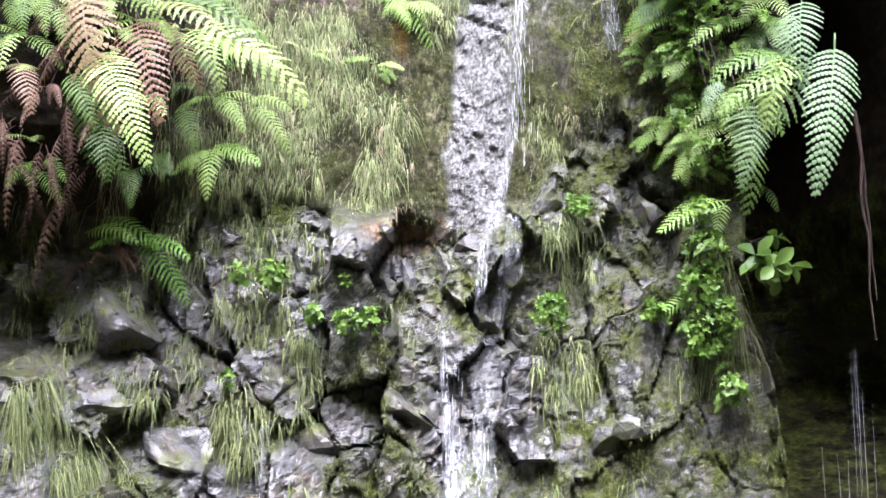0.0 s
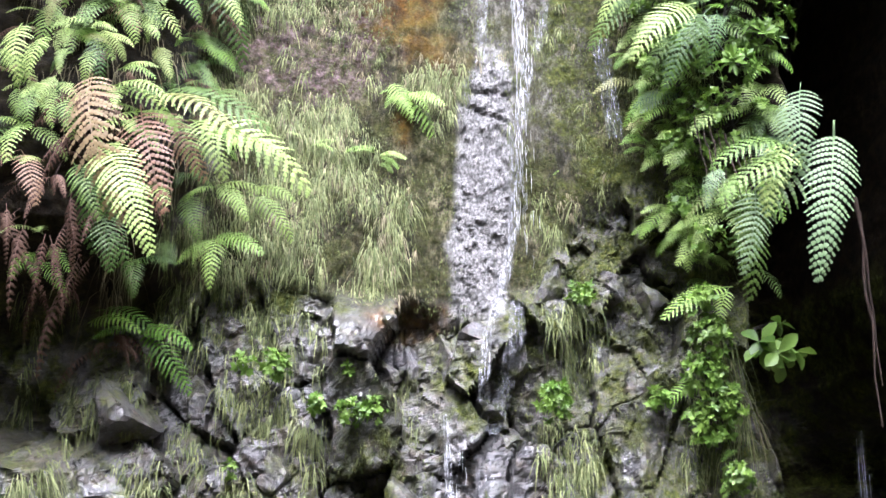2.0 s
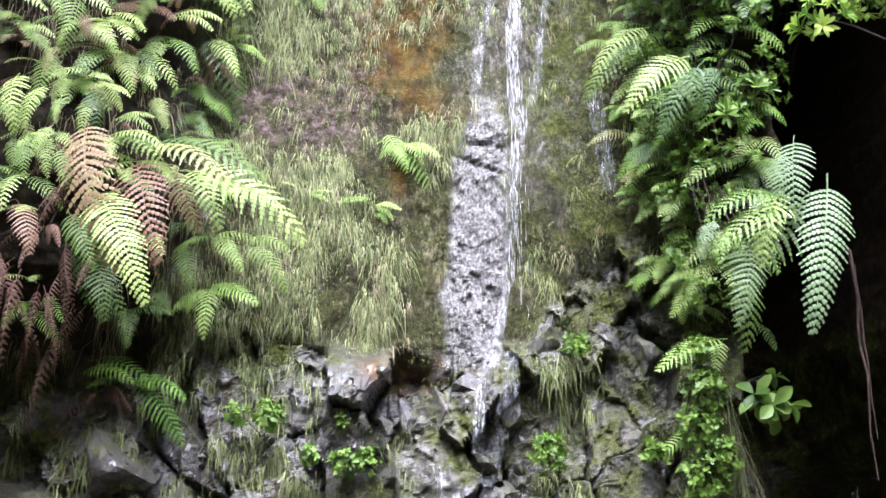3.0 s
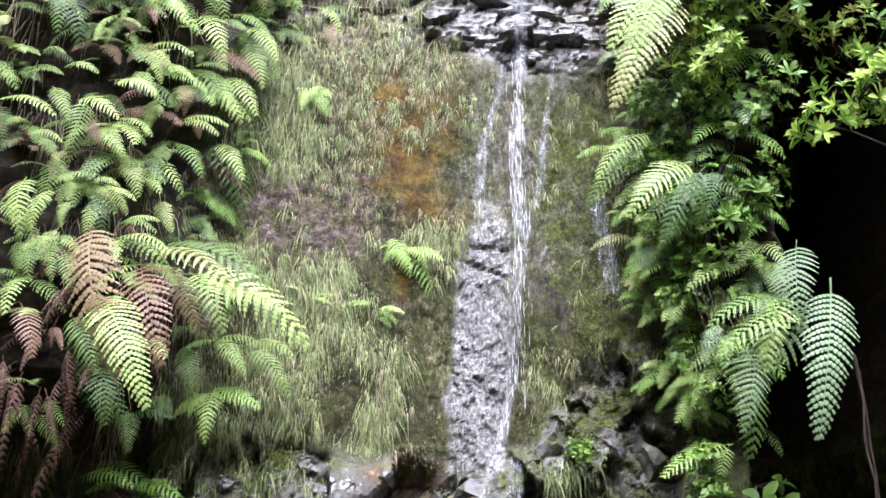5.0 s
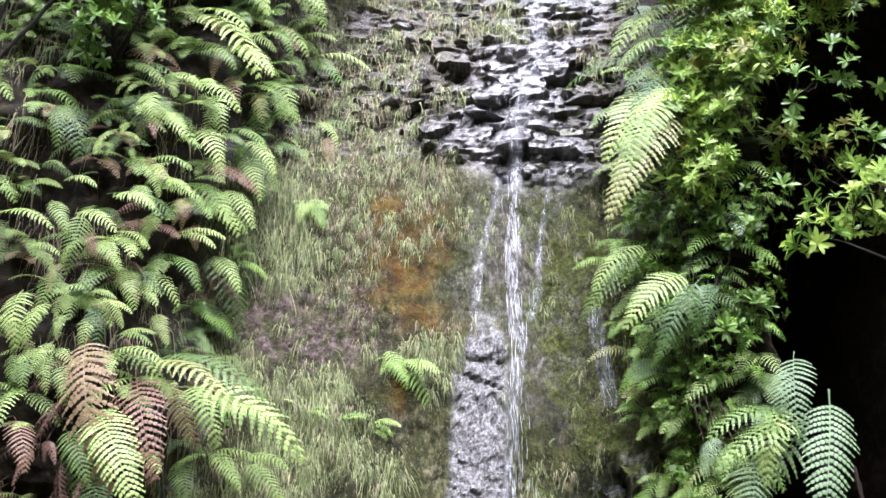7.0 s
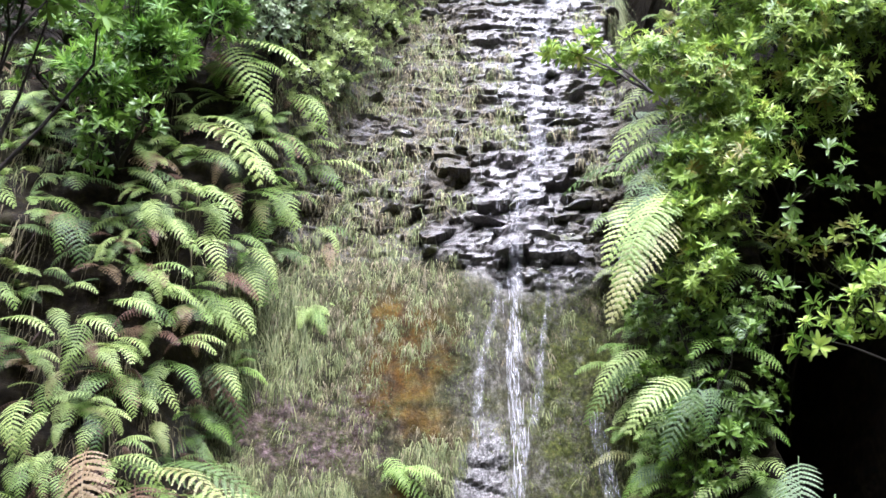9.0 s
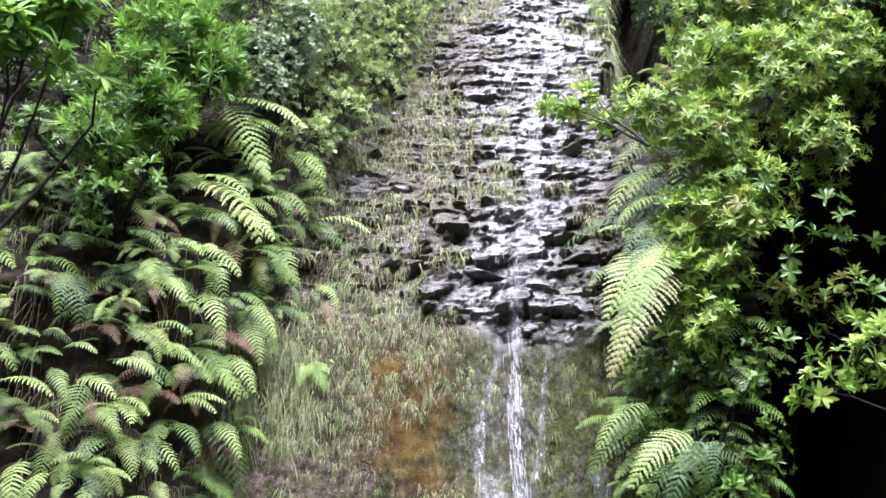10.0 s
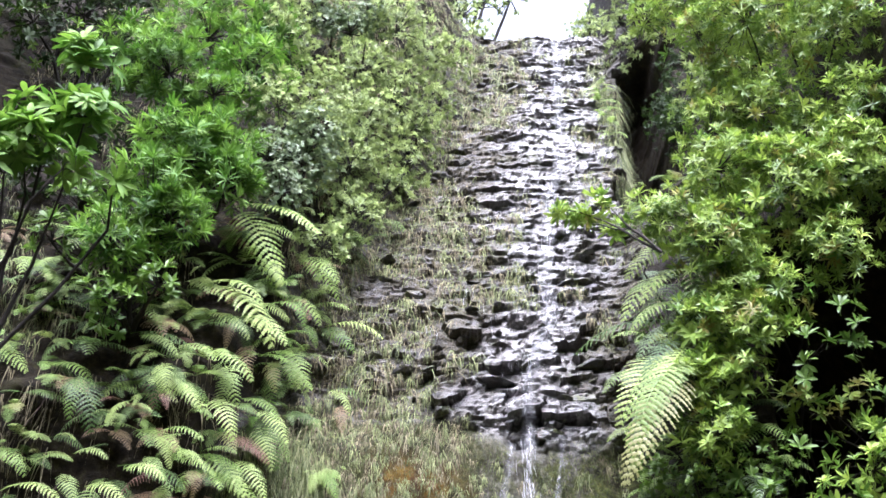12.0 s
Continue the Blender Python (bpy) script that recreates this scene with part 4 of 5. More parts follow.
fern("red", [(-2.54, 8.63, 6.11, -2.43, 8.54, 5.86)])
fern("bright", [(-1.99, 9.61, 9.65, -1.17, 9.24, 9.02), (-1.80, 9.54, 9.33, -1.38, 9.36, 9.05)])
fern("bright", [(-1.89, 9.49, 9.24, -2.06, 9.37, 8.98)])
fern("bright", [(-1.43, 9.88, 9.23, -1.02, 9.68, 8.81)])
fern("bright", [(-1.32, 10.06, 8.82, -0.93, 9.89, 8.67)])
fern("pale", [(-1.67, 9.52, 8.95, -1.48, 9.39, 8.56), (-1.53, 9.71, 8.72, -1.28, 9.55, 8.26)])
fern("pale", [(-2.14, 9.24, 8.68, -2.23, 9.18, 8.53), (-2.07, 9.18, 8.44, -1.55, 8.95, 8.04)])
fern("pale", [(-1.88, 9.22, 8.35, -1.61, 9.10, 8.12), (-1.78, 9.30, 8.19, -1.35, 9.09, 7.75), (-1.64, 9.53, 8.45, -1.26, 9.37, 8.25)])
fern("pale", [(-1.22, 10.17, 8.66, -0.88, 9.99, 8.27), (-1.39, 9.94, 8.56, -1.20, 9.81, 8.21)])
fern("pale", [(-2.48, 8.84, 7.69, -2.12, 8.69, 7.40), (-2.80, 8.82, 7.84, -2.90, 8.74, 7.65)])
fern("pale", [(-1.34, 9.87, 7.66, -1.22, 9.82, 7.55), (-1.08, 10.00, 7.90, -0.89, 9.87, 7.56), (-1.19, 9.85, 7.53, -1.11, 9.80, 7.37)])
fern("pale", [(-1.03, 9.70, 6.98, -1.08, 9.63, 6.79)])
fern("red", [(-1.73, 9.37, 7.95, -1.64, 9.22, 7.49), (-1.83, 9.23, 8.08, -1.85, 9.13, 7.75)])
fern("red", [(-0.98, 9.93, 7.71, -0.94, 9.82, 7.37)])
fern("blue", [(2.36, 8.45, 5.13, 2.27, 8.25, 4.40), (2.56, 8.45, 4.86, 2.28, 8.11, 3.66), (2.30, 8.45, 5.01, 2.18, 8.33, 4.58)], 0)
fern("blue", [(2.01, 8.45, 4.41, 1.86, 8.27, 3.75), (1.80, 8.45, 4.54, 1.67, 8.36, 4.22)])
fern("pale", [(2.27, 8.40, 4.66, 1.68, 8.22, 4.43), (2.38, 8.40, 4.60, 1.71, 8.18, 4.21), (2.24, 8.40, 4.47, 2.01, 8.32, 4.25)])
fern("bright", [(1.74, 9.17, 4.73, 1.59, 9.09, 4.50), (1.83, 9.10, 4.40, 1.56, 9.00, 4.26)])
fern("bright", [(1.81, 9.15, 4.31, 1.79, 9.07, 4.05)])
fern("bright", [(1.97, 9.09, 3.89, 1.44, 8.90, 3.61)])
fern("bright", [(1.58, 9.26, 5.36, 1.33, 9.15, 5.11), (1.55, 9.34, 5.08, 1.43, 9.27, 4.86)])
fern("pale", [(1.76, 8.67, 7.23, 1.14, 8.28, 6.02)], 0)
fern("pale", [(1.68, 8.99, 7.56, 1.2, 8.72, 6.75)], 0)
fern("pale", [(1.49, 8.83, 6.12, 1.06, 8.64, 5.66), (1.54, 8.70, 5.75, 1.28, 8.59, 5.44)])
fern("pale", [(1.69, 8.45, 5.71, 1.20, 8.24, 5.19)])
fern("blue", [(1.74, 9.04, 6.62, 1.72, 9.00, 6.32)])
fern("blue", [(1.88, 8.69, 5.77, 1.79, 8.62, 5.34)])
fern("pale", [(1.97, 9.01, 8.66, 1.38, 8.79, 8.15), (1.96, 8.85, 8.30, 1.46, 8.66, 7.81), (1.87, 9.02, 8.35, 1.32, 8.80, 7.74)])
fern("pale", [(1.87, 8.80, 7.91, 1.35, 8.62, 7.54)])
fern("blue", [(1.81, 8.78, 7.59, 1.40, 8.60, 7.03), (1.80, 8.95, 7.84, 1.40, 8.79, 7.36)])
fern("bright", [(-1.03, 9.58, 5.11, -1.17, 9.45, 5.15), (-1.03, 9.58, 5.10, -0.83, 9.44, 5.00), (-1.03, 9.58, 5.10, -0.90, 9.49, 5.10)])
fern("bright", [(-0.51, 9.57, 5.01, -0.68, 9.43, 4.99), (-0.51, 9.57, 5.01, -0.29, 9.42, 4.93), (-0.49, 9.57, 5.00, -0.35, 9.45, 4.86)])
fern("bright", [(0.93, 9.56, 4.94, 0.78, 9.45, 4.82), (0.94, 9.57, 4.95, 1.09, 9.45, 4.94)])
fern("bright", [(-0.38, 9.62, 5.53, -0.46, 9.52, 5.37), (-0.38, 9.62, 5.53, -0.25, 9.46, 5.26), (-0.36, 9.63, 5.54, -0.13, 9.44, 5.30), (-0.34, 9.63, 5.52, -0.01, 9.38, 5.33), (-0.39, 9.63, 5.54, -0.50, 9.54, 5.49)])
fern("bright", [(-1.09, 9.79, 7.04, -1.15, 9.63, 6.71), (-1.09, 9.78, 7.01, -0.94, 9.59, 6.64), (-1.09, 9.78, 6.98, -1.22, 9.67, 6.92), (-1.09, 9.78, 7.01, -0.92, 9.66, 6.84)])
fern("soft", [(1.75, 9.12, 3.08, 1.56, 9.02, 2.96), (1.74, 9.14, 3.24, 1.57, 9.05, 3.12), (1.74, 9.09, 2.93, 1.61, 9.01, 2.79), (1.93, 9.04, 2.77, 1.81, 8.97, 2.68)])
fern("soft", [(1.90, 9.01, 2.58, 1.78, 8.94, 2.47)])


def crown(kind, x, z, count, size, side=0.0, under=False):
    """A whole fern crown on the cliff at x, z: fronds that arch out all round and droop; under: it joins the undergrowth."""
    y = float(surface(x, z)) - 0.02
    rows = []
    for k in range(count):
        a = -math.pi / 2 + fern_rng.uniform(-1.25, 1.25) + side
        l = size * fern_rng.uniform(0.7, 1.15)
        rows.append((x, y, z, x + l * 0.75 * math.cos(a), y + l * 0.7 * math.sin(a), z - l * fern_rng.uniform(0.1, 0.75)))
    if not under:
        return fern(kind, rows, 0)
    for row in rows:
        UNDER.append((fern_rng.choice(SMALL[kind]), lay(row[:3], row[3:], fern_rng.uniform(-0.3, 0.3)), list(FERN).index(kind)))


def undergrowth(label, fronds):
    """The small fronds between the ferns, too many to tell apart, in one mesh."""
    verts, faces, slots, tones, n = [], [], [], [], 0
    for me, m, slot in fronds:
        co = np.empty(len(me.vertices) * 3)
        me.vertices.foreach_get("co", co)
        m = np.array(m)
        verts.append(co.reshape(-1, 3) @ m[:3, :3].T + m[:3, 3])
        faces += [tuple(i + n for i in p.vertices) for p in me.polygons]
        slots += [slot] * len(me.polygons)
        tones += [fern_rng.random()] * len(me.polygons)
        n += len(me.vertices)
    me = mesh_from("fern_undergrowth", np.concatenate(verts), faces, UNDER_FERN[0], False)
    for material in UNDER_FERN[1:]:
        me.materials.append(material)
    me.polygons.foreach_set("material_index", slots)
    me.attributes.new("tone", "FLOAT", "FACE").data.foreach_set("value", tones)
    return tagged(piece("fern_undergrowth", me), label, "fern", kind="stuff")


UNDER = []
# the bank between the larger ferns
fill = random.Random(33)
for k in range(110):
    z = fill.uniform(4.1, 9.6)
    x = float(left_edge(z)) - fill.uniform(0.35, 2.3)
    crown(fill.choice(("green", "green", "pale", "pale", "pale", "pale", "bright", "red")), x, z, fill.randint(2, 4), fill.uniform(0.35, 0.6), 0.3, k % 2 == 1)
for k in range(26):
    z = fill.uniform(7.6, 11.6)
    crown(fill.choice(("bright", "pale", "green")), float(left_edge(z)) - fill.uniform(0.1, 1.0), z, 4, fill.uniform(0.4, 0.6), 0.3)
for k in range(26):
    z = fill.uniform(4.4, 8.0)
    crown(fill.choice(("green", "blue", "green")), float(right_edge(z)) + fill.uniform(0.15, 0.8), z, 3, fill.uniform(0.35, 0.6), -0.3)
for k in range(18):
    z = fill.uniform(7.6, 13.5)
    crown(fill.choice(("pale", "bright", "pale", "blue")), float(right_edge(z)) + fill.uniform(-0.05, 0.6), z, 4, fill.uniform(0.35, 0.55), 0.15)
for k in range(24):
    z = fill.uniform(4.0, 6.9)
    crown(fill.choice(("bright", "pale", "soft", "bright")), float(right_edge(z)) + fill.uniform(-0.12, 0.3), z, 3, fill.uniform(0.25, 0.45), -0.2)
for k in range(9):
    z = fill.uniform(3.4, 5.2)
    crown("dead", float(left_edge(z)) - fill.uniform(0.3, 1.3), z, 3, fill.uniform(0.4, 0.7))


for k in range(18):
    z = fill.uniform(6.4, 8.6)
    crown(fill.choice(("green", "pale", "green")), fill.uniform(-3.5, -2.5), z, 3, fill.uniform(0.3, 0.5), 0.3)
for k in range(16):
    z = 4.2 + 0.2 * k + fill.uniform(-0.1, 0.1)
    crown(fill.choice(("bright", "pale", "bright")), float(right_edge(z)) + fill.uniform(-0.02, 0.2), z, 3, fill.uniform(0.35, 0.5), -0.1)


for k in range(46):
    z = 4.3 + 0.1 * k + fill.uniform(-0.15, 0.15)
    crown(fill.choice(("soft", "bright", "pale", "soft", "bright", "green")), float(right_edge(z)) + fill.uniform(0.1, 0.95), z, 3, fill.uniform(0.35, 0.6), -0.25, True)
for k in range(44):
    z = fill.uniform(5.6, 9.4)
    crown(fill.choice(("pale", "green", "pale", "red", "bright")), fill.uniform(-4.0, -2.2), z, 3, fill.uniform(0.32, 0.55), 0.3, True)
for k in range(34):
    z = 4.4 + 0.12 * k + fill.uniform(-0.1, 0.1)
    crown(fill.choice(("bright", "pale", "soft", "pale")), float(right_edge(z)) + fill.uniform(-0.08, 0.35), z, 3, fill.uniform(0.32, 0.5), -0.15, True)
for k in range(26):
    z = fill.uniform(4.9, 7.6)
    crown(fill.choice(("green", "soft", "green")), float(left_edge(z)) - fill.uniform(0.0, 0.35), z, 3, fill.uniform(0.25, 0.42), 0.4, True)
for k in range(24):
    z = fill.uniform(4.2, 8.6)
    crown("dead", float(left_edge(z)) - fill.uniform(0.15, 1.6), z, 2, fill.uniform(0.3, 0.5), 0.0, True)
for k in range(7):
    z = 13.0 + 0.25 * k
    crown("bright", 1.95 + fill.uniform(-0.05, 0.08), z, 3, fill.uniform(0.25, 0.4), -0.1)
for x, z, tip_x, tip_z in ((1.80, 7.35, 1.22, 6.2), (1.84, 7.5, 1.3, 6.45)):
    fern("pale", [(x, 8.72, z, tip_x, 8.35, tip_z)], 0)
undergrowth("green and withered fern fronds between the larger ferns", UNDER)


# ---------------------------------------------------------------- shrubs
def rosette(count, length, width, rng, low=5, high=65, droop=0.25, small=False):
    """A shoot's end, one piece: a stalk whose tip all its folded, bent leaves grow from; it points along +z."""
    verts = [(0, 0, 0), (0.004, 0, -0.6 * length), (-0.002, 0.0035, -0.6 * length), (-0.002, -0.0035, -0.6 * length)]
    faces = [(0, 1, 2), (0, 2, 3), (0, 3, 1)]
    for k in range(count):
        m = pose(0, 0, 0, 0, 0, k * 137.5 + rng.uniform(-15, 15)) @ pose(0, 0, 0, rng.uniform(low, high), rng.uniform(-15, 15), 0)
        size, wide, bend = length * rng.uniform(0.7, 1.1), width * rng.uniform(0.8, 1.15), droop * rng.uniform(0.4, 1.6)
        n = len(verts)
        if small:
            half = 0.5 * wide
            verts += [tuple(m @ Vector(p)) for p in ((-half, 0.55 * size, 0.1 * half), (0, 0.6 * size, -0.2 * bend * size), (half, 0.55 * size, 0.1 * half), (0, size, -bend * size))]
            faces += [(0, n + 1, n), (0, n + 2, n + 1), (n, n + 1, n + 3), (n + 1, n + 2, n + 3)]
            continue
        for s, w in ((0.3, 0.62), (0.62, 1.0), (0.85, 0.68)):
            y, z, half = size * s, -bend * size * s * s, 0.5 * wide * w
            verts += [tuple(m @ Vector(p)) for p in ((-half, y, z + 0.35 * half), (0, y, z), (half, y, z + 0.35 * half))]
        verts.append(tuple(m @ Vector((0, size, -bend * size))))
        faces += [(0, n + 1, n), (0, n + 2, n + 1), (n + 6, n + 7, n + 9), (n + 7, n + 8, n + 9)]
        for a in (n, n + 3):
            faces += [(a, a + 1, a + 4, a + 3), (a + 1, a + 2, a + 5, a + 4)]
    return verts, faces


def outward(at, way, spin, size):
    """A pose at a place whose z axis points along way."""
    turn = Vector(way).to_track_quat("Z", "Y").to_matrix().to_4x4()
    return Matrix.Translation(at) @ turn @ pose(0, 0, 0, 0, 0, spin) @ Matrix.Scale(size, 4)


def spots_round(blobs, count, rng, depth):
    """Places and outward ways on a crown made of balls x, y, z, radius."""
    area = [b[3] ** 2 for b in blobs]
    for k in range(count):
        x, y, z, r = rng.choices(blobs, area)[0]
        d = Vector((rng.gauss(0, 1), rng.gauss(-0.35, 1), rng.gauss(0.2, 1))).normalized()
        at = Vector((x, y, z)) + d * r * rng.uniform(1 - depth, 1.12)
        yield at, (d + Vector((rng.gauss(0, 0.25), -0.25 + rng.gauss(0, 0.25), 0.65 + rng.gauss(0, 0.25)))).normalized()


def shrub(name, label, foot, blobs, single, many, shoots, material, material_many, seed, depth=0.55, stem=0.03, size=1.0, inner=None):
    """A shrub: forking stems from foot to each ball of its crown, leafy shoots as parts, and the inner leaves as one mesh."""
    rng = random.Random(seed)
    thing = empty(name, foot, label, "shrub")
    back = Matrix.Translation(-Vector(foot))
    stems = []
    spots = list(spots_round(blobs, single + many, rng, depth))
    for x, y, z, r in blobs:
        line = bent(foot, (x, y, z), 0.1, rng)
        stems.append(tube(line, [stem * (1 - 0.14 * k) for k in range(6)], 6))
        near = [p for p, w in spots if (p - Vector((x, y, z))).length < 1.2 * r][:26]
        for p in near:
            stems.append(tube(bent((x, y, z), p, 0.08, rng, 3), [stem * 0.26, stem * 0.2, stem * 0.16, stem * 0.1], 4))
    v, f = join(stems)
    piece("stem", mesh_from("stem", [tuple(back @ Vector(p)) for p in v], f, BARK), thing)
    meshes = [mesh_from("shoot", *s, material) for s in shoots]
    for at, way in spots[:single]:
        piece("shoot", rng.choice(meshes), thing, back @ outward(at, way, rng.uniform(0, 360), size * rng.uniform(0.7, 1.2)))
    if many:
        inner = inner or shoots
        corners = [np.array(s[0]) for s in inner]
        verts, faces, n = [], [], 0
        for at, way in spots[single:]:
            k = rng.randrange(len(inner))
            m = np.array(outward(at, way, rng.uniform(0, 360), size * rng.uniform(0.6, 1.1)))
            verts.append(corners[k] @ m[:3, :3].T + m[:3, 3] - np.array(foot))
            faces += [tuple(i + n for i in q) for q in inner[k][1]]
            n += len(corners[k])
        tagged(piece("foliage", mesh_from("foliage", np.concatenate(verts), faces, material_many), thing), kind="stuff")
    return thing


leaf_rng = random.Random(44)
BAY = [rosette(n, 0.108, 0.030, leaf_rng) for n in (8, 10, 11, 9)]
BAY_INNER = [rosette(n, 0.105, 0.023, random.Random(45 + n), -5, 75, small=True) for n in (11, 12, 13)]
NARROW = [rosette(n, 0.15, 0.020, leaf_rng, -5, 75, 0.2) for n in (16, 19, 22)]
TINY = [rosette(n, 0.065, 0.024, leaf_rng, 0, 80, 0.25, True) for n in (9, 11, 12)]
ROUND = [rosette(n, 0.06, 0.034, leaf_rng, 0, 70, 0.25, True) for n in (7, 8, 9)]
BIG = [rosette(n, 0.20, 0.055, leaf_rng, -10, 50, 0.35) for n in (10, 12, 13)]

shrub("laurel_bush", "large glossy green laurel bush overhanging the gorge", (3.45, float(surface(3.45, 7.4)), 7.4),
      [(1.69, 8.56, 8.57, 0.28), (2.20, 8.56, 9.10, 0.34), (2.12, 8.56, 8.28, 0.37), (2.73, 8.56, 8.85, 0.46), (3.27, 8.67, 9.10, 0.48), (1.96, 8.67, 7.57, 0.31), (2.41, 8.56, 7.75, 0.30), (3.01, 8.56, 8.22, 0.33), (2.03, 8.67, 7.06, 0.30), (1.82, 8.77, 6.62, 0.18), (1.83, 8.6, 7.57, 0.22), (1.78, 8.6, 7.06, 0.2), (1.9, 8.6, 6.62, 0.22), (2.31, 8.5, 7.45, 0.26), (2.21, 8.6, 7.94, 0.26)],
      290, 1350, BAY, LAUREL, LAUREL_MANY, 1, stem=0.018, inner=BAY_INNER)
shrub("laurel_bush", "tall laurel bush with fresh yellow-green shoots", (3.5, float(surface(3.5, 9.4)), 9.4),
      [(2.28, 8.77, 10.95, 0.32), (2.69, 8.56, 10.90, 0.52), (3.49, 8.56, 10.74, 0.52), (3.55, 8.56, 9.74, 0.40), (2.73, 8.77, 9.95, 0.42), (2.27, 8.88, 9.84, 0.32), (3.42, 8.88, 11.87, 0.56), (2.46, 9.10, 11.87, 0.48), (1.95, 9.42, 11.85, 0.2), (2.42, 9.10, 10.4, 0.34), (2.12, 9.52, 12.2, 0.25), (2.44, 9.2, 9.48, 0.4), (2.98, 9.6, 11.37, 0.45), (3.16, 9.0, 9.83, 0.42), (3.9, 9.5, 11.7, 0.5)],
      290, 1700, BAY, LAUREL, LAUREL_MANY, 2, stem=0.018, inner=BAY_INNER)
shrub("laurel_branch", "laurel branch reaching into the dark recess", (3.6, 8.0, 5.2), [(2.80, 8.13, 6.05, 0.22), (2.50, 8.13, 5.84, 0.16), (3.02, 8.13, 6.18, 0.24)], 60, 0, BAY, LAUREL, LAUREL_MANY, 3, stem=0.015)
shrub("laurel_branch", "leafy laurel twigs hanging over the water", (1.6, 8.3, 8.05), [(0.93, 8.77, 8.87, 0.10), (1.19, 8.77, 8.87, 0.15), (1.31, 8.77, 8.63, 0.11), (1.07, 8.77, 8.73, 0.09)], 38, 0, BAY, LAUREL, LAUREL_MANY, 4, stem=0.012)
shrub("laurel_branch", "young laurel shoots on the overgrown rib", (1.9, 8.9, 5.6), [(2.14, 8.77, 6.35, 0.17), (2.16, 8.77, 5.59, 0.14), (1.87, 8.77, 6.74, 0.19), (1.58, 8.88, 6.82, 0.11), (2.11, 8.45, 6.01, 0.14), (1.98, 8.56, 5.30, 0.13)], 46, 0, BAY, BROAD, LAUREL_MANY, 5, stem=0.012)
shrub("laurel_branch", "laurel sprays in the shade of the recess", (3.4, 9.2, 6.4), [(2.66, 9.10, 7.13, 0.19), (2.95, 9.10, 7.04, 0.16), (3.15, 9.10, 7.23, 0.19)], 34, 0, BAY, LAUREL, LAUREL_MANY, 6, stem=0.012)
# laurel in the darker broad-leaf colour, so the recess's shade is in the tone
shrub("laurel_branch", "sparse laurel sprays deep in the shade", (3.4, float(surface(3.4, 7.0)) - 0.3, 7.0), [(2.62, 8.5, 7.15, 0.3), (2.98, 8.5, 7.35, 0.3), (2.45, 8.6, 6.55, 0.22), (3.05, 8.4, 6.55, 0.3), (2.7, 8.5, 6.2, 0.22)], 34, 0, BAY, BROAD, LAUREL_MANY, 24, 0.9, 0.01)
shrub("sapling", "young tree with large leaf rosettes on bare stems", (-3.25, 7.4, 5.4),
      [(-2.52, 6.6, 8.45, 0.16), (-2.81, 6.6, 7.97, 0.2), (-2.45, 6.6, 7.91, 0.2), (-2.82, 6.6, 7.66, 0.19), (-2.18, 6.6, 7.36, 0.1), (-2.53, 6.6, 7.46, 0.14), (-2.9, 6.6, 7.42, 0.2)], 62, 0, BIG, SPURGE, SPURGE_MANY, 7, stem=0.022, size=0.85)
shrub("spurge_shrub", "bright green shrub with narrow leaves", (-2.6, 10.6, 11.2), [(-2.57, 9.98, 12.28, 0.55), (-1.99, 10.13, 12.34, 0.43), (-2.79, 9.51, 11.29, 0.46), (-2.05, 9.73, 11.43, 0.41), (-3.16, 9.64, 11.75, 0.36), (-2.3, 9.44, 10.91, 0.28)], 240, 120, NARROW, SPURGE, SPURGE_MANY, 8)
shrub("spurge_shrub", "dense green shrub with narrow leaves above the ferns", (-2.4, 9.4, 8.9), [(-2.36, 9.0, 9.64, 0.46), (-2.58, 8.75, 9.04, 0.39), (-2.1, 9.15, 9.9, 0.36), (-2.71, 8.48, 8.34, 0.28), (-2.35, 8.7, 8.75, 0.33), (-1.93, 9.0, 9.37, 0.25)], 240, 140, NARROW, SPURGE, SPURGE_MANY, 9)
shrub("laurel_bush", "small glossy shrub at the top of the fern bank", (-2.6, 9.0, 7.8), [(-2.63, 8.57, 8.25, 0.28), (-2.64, 8.38, 7.67, 0.22), (-2.46, 8.7, 8.53, 0.24), (-2.32, 8.54, 7.95, 0.18), (-3.1, 8.68, 8.86, 0.24), (-3.2, 8.48, 8.35, 0.23)], 120, 0, BAY, BROAD, LAUREL_MANY, 10)
shrub("grey_shrub", "grey-green shrub with small shining leaves", (-1.55, 9.95, 9.6), [(-1.69, 9.51, 10.08, 0.32), (-1.4, 9.67, 10.15, 0.32), (-1.55, 9.43, 9.67, 0.26), (-1.34, 9.62, 10.5, 0.30)], 0, 620, ROUND, GREYLEAF, GREYLEAF, 11)
shrub("grey_shrub", "grey-green shrub near the cliff top", (-1.3, 11.5, 13.0), [(-1.19, 11.03, 13.46, 0.27), (-1.46, 11.04, 13.68, 0.27), (-1.0, 11.2, 13.9, 0.25)], 0, 320, ROUND, GREYLEAF, GREYLEAF, 12)
shrub("heath_shrub", "light green heath shrub on the upper slope", (-1.1, 11.0, 11.0), [(-1.43, 10.33, 11.69, 0.42), (-0.96, 10.56, 11.49, 0.48), (-1.04, 10.34, 10.74, 0.34), (-1.01, 10.79, 12.56, 0.38)], 0, 900, TINY, HEATH, HEATH, 13)
shrub("heath_shrub", "pale green heath shrub beside the upper fall", (-0.5, 11.9, 12.0), [(-0.65, 11.21, 12.53, 0.45), (-0.4, 11.56, 12.32, 0.33), (-0.28, 12.03, 14.01, 0.40), (-0.67, 11.36, 13.81, 0.48)], 0, 800, TINY, HEATH, HEATH, 14)
